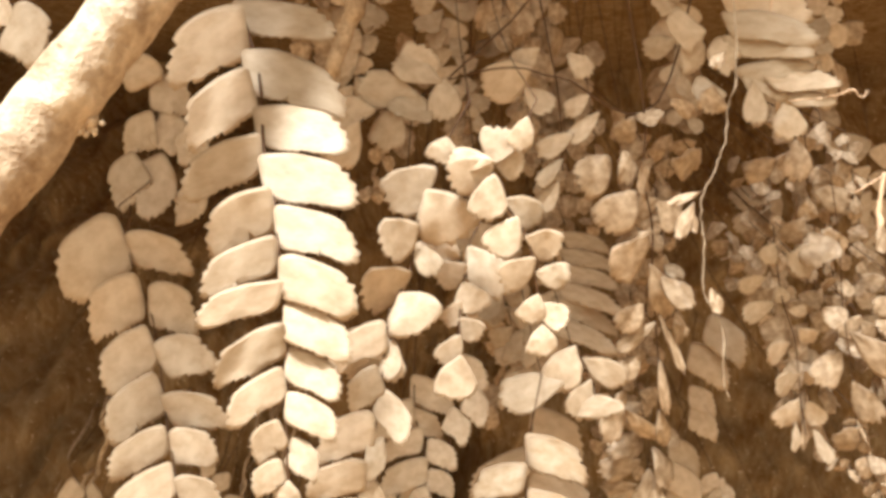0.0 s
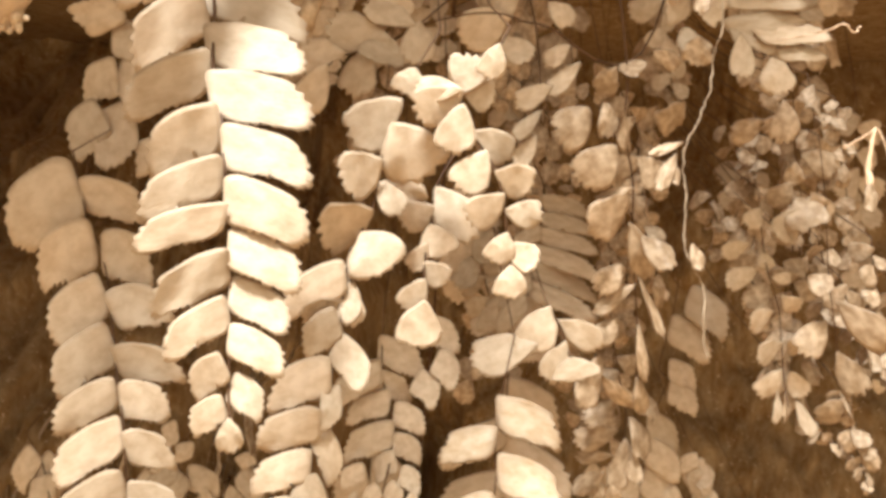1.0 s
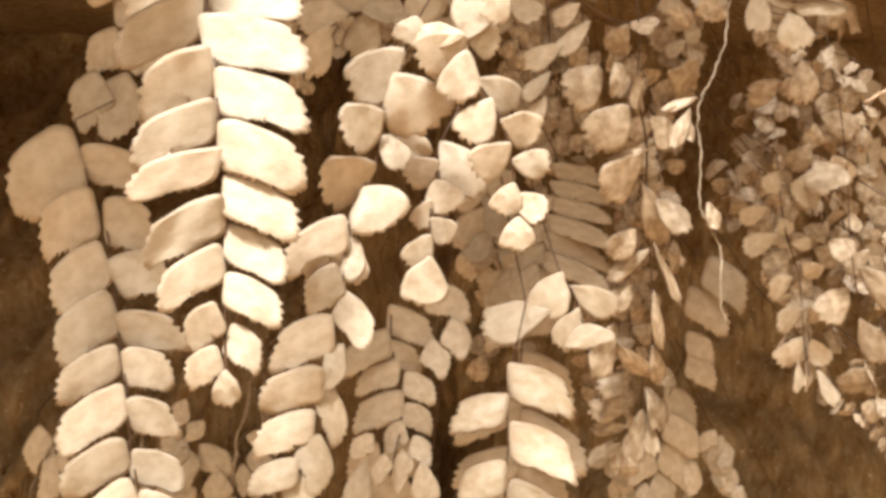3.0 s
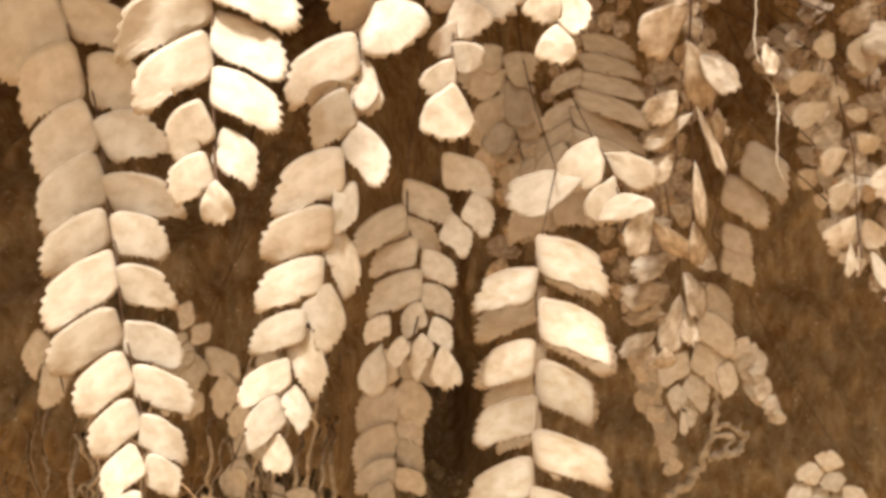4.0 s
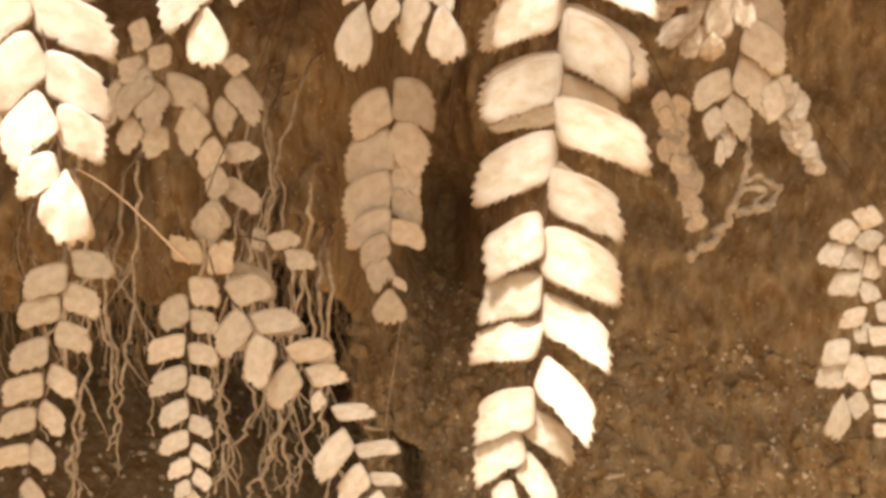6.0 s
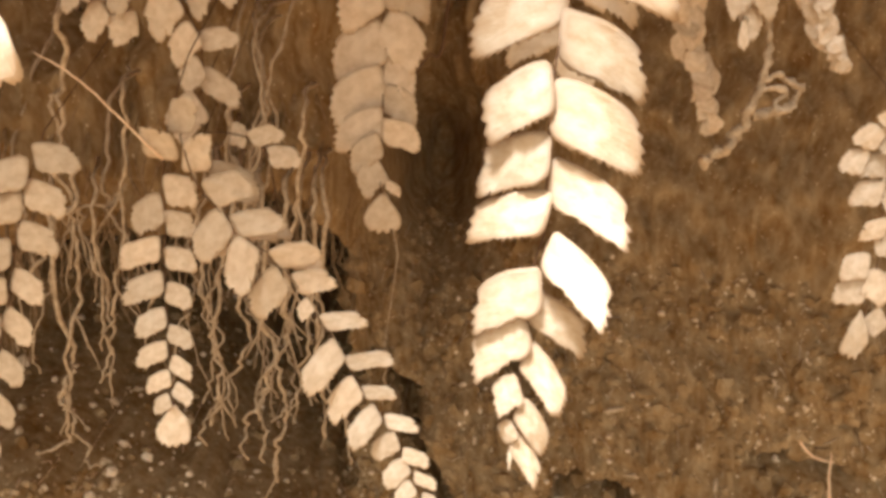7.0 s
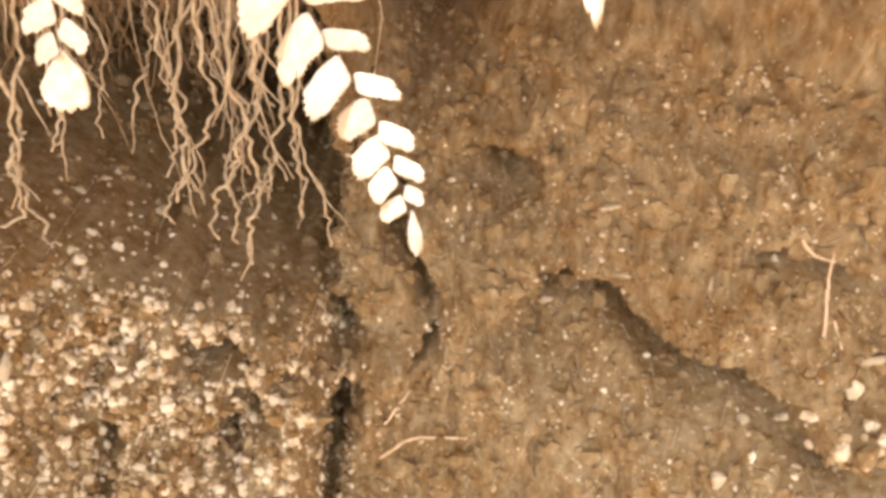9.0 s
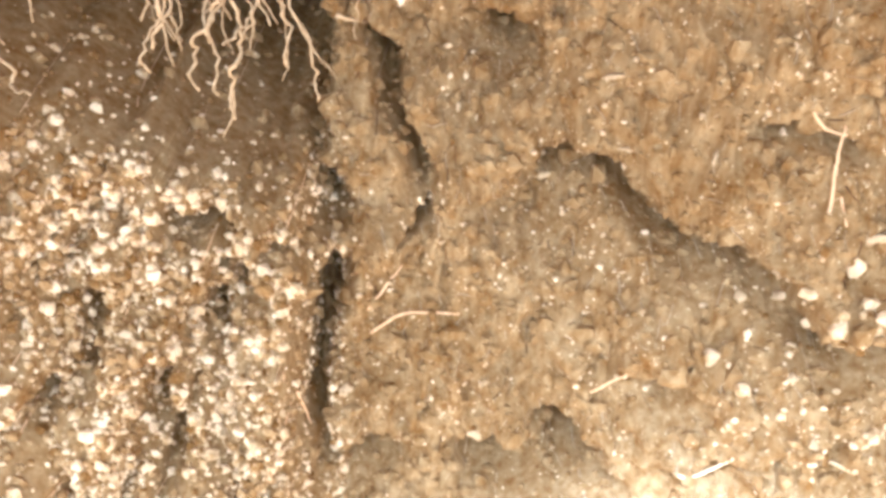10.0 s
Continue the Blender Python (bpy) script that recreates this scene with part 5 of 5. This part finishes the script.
strand("root", "pale wriggling root hanging in front of the soil", "root", [(-0.3644, 0.9006, 0.4916), (-0.2739, 0.6607, 0.5248), (-0.2743, 0.6386, 0.3975), (-0.2744, 0.6385, 0.3787), (-0.2818, 0.6383, 0.36), (-0.2829, 0.6381, 0.337), (-0.2757, 0.6379, 0.3098), (-0.2611, 0.6378, 0.3003)], 0.0021, 0.0010, ROOT, 0.6, 0.0034, 9, 7, "hanging roots", 20, 2)
strand("root", "pale wriggling root hanging in front of the soil", "root", [(-0.3316, 0.9016, 0.6054), (-0.2495, 0.6617, 0.6387), (-0.2497, 0.6404, 0.5866), (-0.2603, 0.6399, 0.5396), (-0.2614, 0.6396, 0.4999), (-0.2668, 0.6391, 0.4487), (-0.2786, 0.6385, 0.3777), (-0.2871, 0.6379, 0.3182), (-0.3112, 0.6378, 0.312)], 0.0021, 0.0010, ROOT, 0.6, 0.0034, 9, 7, "hanging roots", 21, 2)
strand("root", "pale wriggling root hanging in front of the soil", "root", [(-0.2728, 0.6399, 0.5397), (-0.2614, 0.6396, 0.4999), (-0.2501, 0.6393, 0.4685), (-0.2429, 0.6388, 0.4079), (-0.2566, 0.6385, 0.3735)], 0.0017, 0.0008, ROOT, 0.6, 0.0034, 9, 7, "hanging roots", 22, 2)
strand("root", "pale wriggling root hanging in front of the soil", "root", [(-0.3014, 0.6389, 0.4373), (-0.2793, 0.6393, 0.4686), (-0.2614, 0.6396, 0.4999), (-0.2395, 0.6397, 0.503), (-0.2227, 0.6398, 0.5175)], 0.0017, 0.0008, ROOT, 0.6, 0.0034, 9, 7, "hanging roots", 23, 2)
strand("root", "pale wriggling root hanging in front of the soil", "root", [(-0.2191, 0.9009, 0.4912), (-0.1653, 0.6609, 0.5245), (-0.1655, 0.6393, 0.4421), (-0.1677, 0.6389, 0.4003), (-0.1668, 0.6386, 0.3742), (-0.1773, 0.6383, 0.3335)], 0.0021, 0.0010, ROOT, 0.6, 0.0034, 9, 7, "hanging roots", 24, 2)
strand("root", "pale wriggling root hanging in front of the soil", "root", [(-0.1909, 0.9009, 0.4911), (-0.1433, 0.6609, 0.5244), (-0.1436, 0.6393, 0.442), (-0.1437, 0.639, 0.4044), (-0.1553, 0.6387, 0.3742), (-0.1752, 0.6384, 0.346), (-0.1879, 0.6381, 0.3168)], 0.0017, 0.0008, ROOT, 0.6, 0.0034, 9, 7, "hanging roots", 25, 2)
strand("root", "pale wriggling root hanging in front of the soil", "root", [(-0.1544, 0.901, 0.4909), (-0.1162, 0.661, 0.5243), (-0.1164, 0.6394, 0.4493), (-0.1176, 0.639, 0.4012), (-0.1302, 0.6387, 0.3668), (-0.1449, 0.6384, 0.3386), (-0.1534, 0.6381, 0.3062)], 0.0021, 0.0010, ROOT, 0.6, 0.0034, 9, 7, "hanging roots", 26, 2)
strand("root", "pale wriggling root hanging in front of the soil", "root", [(-0.1679, 0.901, 0.491), (-0.1266, 0.661, 0.5244), (-0.1268, 0.6393, 0.443), (-0.1239, 0.6389, 0.3939), (-0.1209, 0.6385, 0.3511), (-0.1304, 0.6382, 0.3177), (-0.1357, 0.6379, 0.2821)], 0.0021, 0.0010, ROOT, 0.6, 0.0034, 9, 7, "hanging roots", 27, 2)
strand("root", "pale wriggling root hanging in front of the soil", "root", [(-0.1282, 0.901, 0.4909), (-0.0963, 0.661, 0.5243), (-0.0965, 0.6393, 0.4367), (-0.1071, 0.6389, 0.3939), (-0.1146, 0.6386, 0.3594), (-0.1282, 0.6384, 0.3385)], 0.0017, 0.0008, ROOT, 0.6, 0.0034, 9, 7, "hanging roots", 28, 2)
strand("root", "pale wriggling root hanging in front of the soil", "root", [(-0.1157, 0.9011, 0.4908), (-0.0869, 0.6611, 0.5242), (-0.0871, 0.6395, 0.4502), (-0.0914, 0.639, 0.4022), (-0.0936, 0.6387, 0.3677), (-0.0875, 0.6383, 0.3227)], 0.0017, 0.0008, ROOT, 0.6, 0.0034, 9, 7, "hanging roots", 29, 2)
strand("root", "pale wriggling root hanging in front of the soil", "root", [(-0.3299, 0.9006, 0.4915), (-0.2478, 0.6607, 0.5248), (-0.2481, 0.6391, 0.4403), (-0.244, 0.6388, 0.4058), (-0.2556, 0.6384, 0.3714)], 0.0017, 0.0008, ROOT, 0.6, 0.0034, 9, 7, "hanging roots", 30, 2)
strand("root", "pale wriggling root hanging in front of the soil", "root", [(-0.2379, 0.901, 0.5069), (-0.1788, 0.661, 0.5402), (-0.1789, 0.6396, 0.4881), (-0.1708, 0.6392, 0.4327), (-0.1636, 0.6388, 0.3951), (-0.1804, 0.6384, 0.3513)], 0.0017, 0.0008, ROOT, 0.6, 0.0034, 9, 7, "hanging roots", 31, 2)
strand("root", "pale wriggling root hanging in front of the soil", "root", [(-0.1888, 0.9011, 0.5067), (-0.1422, 0.6611, 0.5401), (-0.1424, 0.6397, 0.488), (-0.1394, 0.6393, 0.4379), (-0.1239, 0.6389, 0.3918), (-0.1449, 0.6384, 0.3376)], 0.0017, 0.0008, ROOT, 0.6, 0.0034, 9, 7, "hanging roots", 32, 2)
strand("root", "pale wriggling root hanging in front of the soil", "root", [(-0.126, 0.9015, 0.5441), (-0.0951, 0.6615, 0.5775), (-0.0952, 0.6401, 0.5255), (-0.1069, 0.6395, 0.4576), (-0.1197, 0.639, 0.4002), (-0.1407, 0.6385, 0.3469), (-0.1377, 0.6381, 0.3041)], 0.0017, 0.0008, ROOT, 0.6, 0.0034, 9, 7, "hanging roots", 33, 2)
strand("root", "pale wriggling root hanging in front of the soil", "root", [(-0.122, 0.901, 0.4908), (-0.0921, 0.661, 0.5242), (-0.0923, 0.6395, 0.4492), (-0.0925, 0.639, 0.4001), (-0.0791, 0.6385, 0.3373), (-0.0751, 0.6381, 0.2945)], 0.0017, 0.0008, ROOT, 0.6, 0.0034, 9, 7, "hanging roots", 34, 2)
strand("root", "pale wriggling root hanging in front of the soil", "root", [(-0.2858, 0.9013, 0.5583), (-0.2152, 0.6614, 0.5915), (-0.2153, 0.64, 0.5395), (-0.2197, 0.6396, 0.4883), (-0.2397, 0.6391, 0.4371), (-0.2545, 0.6387, 0.3954)], 0.0017, 0.0008, ROOT, 0.6, 0.0034, 9, 7, "hanging roots", 35, 2)

# a net of thinner roots that cross each other behind
net = random.Random(71)
for i in range(12):
    x = net.choice((-0.275, -0.255, -0.15, -0.135, -0.12)) + net.gauss(0, 0.013)
    z, y = net.uniform(0.50, 0.66), net.uniform(0.655, 0.72)
    low, sway = net.uniform(0.36, 0.46), net.choice((-0.04, -0.02, 0.015, 0.03))
    strand("root", "thin brown root tangled with others before the soil", "root",
           [(x, bank_y(x, z) + 0.012, z), (x, min(y + 0.03, bank_y(x, z)), z - 0.012)] + [(x + sway * k / 4 + net.gauss(0, 0.008), y - 0.006 * k, z - 0.03 + (low - z) * k / 5) for k in range(1, 6)],
           net.uniform(0.0011, 0.0018), 0.0007, ROOT, 0.6, 0.0030, 8, 6, "hanging roots", 400 + i, 1)

# fine rootlets between the thicker roots
thin = random.Random(77)
for i in range(5):
    x = thin.choice((-0.25, -0.17, -0.125, -0.1, -0.2)) + thin.gauss(0, 0.03)
    z, y = thin.uniform(0.30, 0.40), thin.uniform(0.62, 0.72)
    drift = thin.uniform(-0.03, 0.03)
    strand("rootlet", "fine brown rootlet hanging in the shade", "root",
           [(x * 1.33, 0.87, 0.47), (x + drift * 0.3, y + 0.02, 0.50), (x + thin.uniform(-0.02, 0.02), y, 0.46), (x - drift, y, z + 0.03), (x, y, z)],
           0.0007, 0.0004, ROOT, 0.5, 0.0028, 7, 5, "fine rootlets", 200 + i)


# a ragged fringe of old fine roots along the lip of the overhanging earth
fringe = random.Random(88)
verts, faces = [], []
for _ in range(340):
    x = fringe.uniform(-0.48, -0.09)
    z = fringe.uniform(0.34, 0.58)
    p, lean, long, r = Vector((x, bank_y(x, z) + 0.004, z)), fringe.uniform(-0.4, 0.4), fringe.uniform(0.04, 0.14), fringe.uniform(0.0005, 0.0013)
    k = len(verts)
    for i in range(9):
        w = r * (1 - 0.08 * i)
        verts += [p + Vector((w, 0, 0)), p + Vector((-w * 0.5, w * 0.87, 0)), p + Vector((-w * 0.5, -w * 0.87, 0))]
        lean = 0.8 * lean + fringe.uniform(-0.35, 0.35)
        p = p + Vector((lean, -0.9 if i < 2 else fringe.uniform(-0.30, 0.05), -0.9)) * (long / 9)
    for i in range(8):
        for e in range(3):
            f = (e + 1) % 3
            faces.append((k + 3 * i + e, k + 3 * i + f, k + 3 * i + 3 + f, k + 3 * i + 3 + e))
    faces += [(k, k + 1, k + 2), (k + 26, k + 25, k + 24)]
tagged(new("root_fringe", mesh_of("root_fringe", verts, faces, OLD_ROOT)), "fringe of fine old brown roots under overhanging soil", "roots", kind="stuff")


# ---- loose things on the bank ----
def on_bank(x, z, lift=0.0):
    return Vector((x, bank_y(x, z) - lift, z))


def lay(spots, thick):
    """A stiff line over the bank: it touches at its ends and keeps clear of the lumps between."""
    ends = [bank_y(*spots[0]), bank_y(*spots[-1])]
    line, n = [], len(spots) - 1
    for k, (x, z) in enumerate(spots):
        y = ends[0] + (ends[1] - ends[0]) * k / n
        line.append(Vector((x, min(y, bank_y(x, z)) - thick * 0.8, z)))
    return line


for i, (thick, spots) in enumerate((
        (0.0018, [(-0.059, -0.072), (-0.022, -0.039), (0.038, -0.033)]),
        (0.0018, [(-0.062, -0.047), (-0.041, -0.018), (-0.023, 0.0)]),
        (0.0018, [(0.179, -0.091), (0.218, -0.054)]),
        (0.0018, [(0.37, 0.137), (0.372, 0.173), (0.378, 0.21)]),
        (0.0018, [(0.349, 0.219), (0.362, 0.204), (0.379, 0.202)]),
        (0.0018, [(0.376, 0.174), (0.386, 0.129)]),
        (0.0024, [(0.259, -0.134), (0.276, -0.142), (0.312, -0.126), (0.318, -0.108)]),
        (0.0024, [(0.419, -0.074), (0.435, -0.066), (0.436, -0.037)]),
        (0.0024, [(0.435, -0.066), (0.461, -0.062)]),
        (0.0024, [(0.411, -0.097), (0.447, -0.105), (0.468, -0.105)]),
        (0.0018, [(-0.13, -0.084), (-0.121, -0.16)]),
        (0.0018, [(-0.177, -0.213), (-0.165, -0.23)]),
        (0.0018, [(0.026, 0.034), (0.087, 0.039)]),
        (0.0024, [(-0.096, 0.244), (-0.073, 0.228), (-0.056, 0.212)]),
        (0.0024, [(0.392, -0.127), (0.412, -0.141)]),
        )):
    strand("twig", "pale dry twig lying on the soil", "twig", lay([(x - 0.003, z - 0.010) for x, z in spots], thick), thick, thick * 0.6, CHIP if thick > 0.002 else STRAW, 0.4, 0.0012, 5, 7, "twigs on the soil", 300 + i)


def pebble_mesh(seed, material, rough=0.35, sub=2):
    bm = bmesh.new()
    bmesh.ops.create_icosphere(bm, subdivisions=sub, radius=1)
    rnd = random.Random(seed)
    shift = Vector((rnd.uniform(0, 50), rnd.uniform(0, 50), rnd.uniform(0, 50)))
    for v in bm.verts:
        v.co *= 1 + rough * noise.noise(v.co * 1.3 + shift) + 0.5 * rough * noise.noise(v.co * 3.1 + shift)
    me = bpy.data.meshes.new("chip")
    bm.to_mesh(me)
    bm.free()
    me.materials.append(material)
    me.polygons.foreach_set("use_smooth", [True] * len(me.polygons))
    return me


CHIPS = [pebble_mesh(s, CHIP, 1.0) for s in range(6)]

for i, (x, z, wide, tall) in enumerate((
        (0.411, 0.118, 41.5, 14.8),
        (-0.107, 0.132, 13.1, 36.1),
        (-0.371, 0.144, 11.8, 29.4),
        (-0.292, 0.117, 7.1, 23.8),
        (0.065, -0.172, 33.1, 13.3),
        (0.086, -0.211, 8.1, 33.8),
        (0.18, 0.21, 23.7, 7.1),
        (0.208, 0.134, 35.7, 7.1),
        (0.273, 0.162, 5.9, 14.7),
        (0.124, 0.075, 24.2, 9.1),
        (0.417, -0.008, 22.9, 14.7),
        (0.349, 0.062, 17.9, 14.9),
        (0.361, 0.02, 15.1, 12.1),
        (0.354, -0.005, 14.3, 12.3),
        (0.379, -0.06, 14.7, 11.7),
        (-0.316, -0.089, 13.8, 20.1),
        (0.048, 0.158, 7.2, 24.0),
        (0.029, 0.163, 6.0, 15.0),
        (0.204, 0.114, 6.0, 12.0),
        (-0.084, -0.119, 19.4, 16.2),
        (0.006, 0.073, 15.2, 7.3),
        (-0.162, -0.043, 13.1, 9.8),
        (0.282, 0.019, 12.2, 9.1),
        (0.316, 0.031, 15.1, 15.1),
        )):
    chip = new("soil_chip", CHIPS[i % len(CHIPS)])
    chip.matrix_world = Matrix.Translation(on_bank(x - 0.003, z - 0.010, 0.018 if i == 1 else 0.002)) @ pose(0, 0, 0, -20, 10 * (i % 3 - 1), 0) @ Matrix.Diagonal((wide / 2500, min(wide, tall) / 2800, tall / 2500, 1))
    tagged(chip, "pale chip of dry earth lying on the bank", "soil chip", "pale chips on the soil")


# ---- crumbs of soil over the bank ----
def crumbs(name, label, count, seed, place, sizes, material, sunk=(-0.2, 0.6)):
    rnd = random.Random(seed)
    bm = bmesh.new()
    bmesh.ops.create_icosphere(bm, subdivisions=1, radius=1)
    unit = [v.co.copy() for v in bm.verts]
    tris = [tuple(v.index for v in f.verts) for f in bm.faces]
    bm.free()
    verts, faces = [], []
    for _ in range(count):
        x, z = place(rnd)
        r = rnd.uniform(*sizes) * rnd.choice((0.6, 0.7, 0.8, 1.0, 1.0, 1.4, 1.7))
        c = on_bank(x, z, r * rnd.uniform(*sunk))
        turn = Euler((rnd.uniform(0, 6), rnd.uniform(0, 6), rnd.uniform(0, 6))).to_matrix()
        stretch = Vector((rnd.uniform(0.6, 1.4), rnd.uniform(0.6, 1.1), rnd.uniform(0.6, 1.3)))
        k = len(verts)
        for u in unit:
            p = turn @ (u * rnd.uniform(0.75, 1.2))
            verts.append(c + Vector((p.x * stretch.x, p.y * stretch.y, p.z * stretch.z)) * r)
        faces += [(a + k, b + k, d + k) for a, b, d in tris]
    tagged(new(name, mesh_of(name, verts, faces, material, False)), label, "soil", kind="stuff")


def on_mound(rnd):
    while True:
        x, z = rnd.uniform(-0.56, -0.09), rnd.uniform(-0.36, 0.3)
        if z > mound_top(x) + 0.006 + rnd.gauss(0, 0.009) or (abs(x + 0.118) < 0.006 and z < 0.02):
            continue
        if noise.noise(Vector((x * 34, z * 13, 7.7))) + 0.5 * noise.noise(Vector((x * 80, z * 50, 1.7))) > rnd.uniform(-0.95, 0.05):
            return x, z


def on_face(rnd):
    x, z = rnd.uniform(-0.13, 0.6), rnd.uniform(-0.36, 0.35)
    return x, z


crumbs("soil_crumbs", "pale crumbly granules of soil covering the mound", 20000, 51, on_mound, (0.0018, 0.0046), CLOD)
crumbs("soil_grains", "scattered small soil grains on the bank", 8000, 52, on_face, (0.0014, 0.0044), SOIL, (-0.8, 0.0))


def flecked(rnd):
    while True:
        x, z = on_face(rnd)
        if noise.noise(Vector((x * 16, z * 11, 2.7))) + 0.6 * noise.noise(Vector((x * 60, z * 30, 4.7))) > rnd.uniform(-0.2, 0.6):
            return x, z


def in_hollow(rnd):
    x = rnd.uniform(-0.5, -0.09)
    return x, mound_top(x) + abs(rnd.gauss(0, 0.06))


crumbs("soil_clods", "rounded clods of brown soil pressed in the bank", 2600, 54, on_face, (0.0040, 0.0095), SOIL, (-0.75, -0.25))
crumbs("pale_grains", "small pale grains strewn over the soil", 4000, 55, flecked, (0.0009, 0.0027), CLOD, (-0.3, 0.4))
crumbs("hollow_clods", "brown clods and crumbs in the shaded hollow", 1500, 56, in_hollow, (0.0025, 0.0075), SOIL, (-0.6, 0.1))
crumbs("pale_crumbs", "cluster of pale dry crumbs beside twigs on the soil", 150, 53, lambda rnd: (rnd.gauss(0.40, 0.045), rnd.gauss(-0.005, 0.055)), (0.0025, 0.0065), CLOD)


def fibres(name, label, count, seed, place, material):
    """Short bits of straw and fibre pressed on the soil."""
    rnd = random.Random(seed)
    verts, faces = [], []
    for _ in range(count):
        x, z = place(rnd)
        a, long, r = rnd.gauss(1.57, 0.7), rnd.uniform(0.004, 0.022), rnd.uniform(0.0003, 0.0010)
        bend = rnd.uniform(-0.5, 0.5)
        k = len(verts)
        for i in range(4):
            s = i / 3 - 0.5
            px, pz = x + math.cos(a + bend * s) * long * s, z + math.sin(a + bend * s) * long * s
            c = on_bank(px, pz, r * 0.6)
            side = Vector((-math.sin(a), 0, math.cos(a)))
            verts += [c + side * r, c - side * r, c + Vector((0, -r * 1.4, 0))]
        for i in range(3):
            for e in range(3):
                f = (e + 1) % 3
                faces.append((k + 3 * i + e, k + 3 * i + f, k + 3 * i + 3 + f, k + 3 * i + 3 + e))
        faces += [(k, k + 1, k + 2), (k + 11, k + 10, k + 9)]
    tagged(new(name, mesh_of(name, verts, faces, material)), label, "plant litter", kind="stuff")


fibres("straw_litter", "bits of pale straw and fibre lying on the soil", 750, 61, on_face, ROOT)
fibres("dark_litter", "bits of dark rotten fibre lying on the soil", 220, 62, on_face, WIRY)
fibres("mound_litter", "bits of pale fibre among crumbs of soil", 350, 63, on_mound, STRAW)
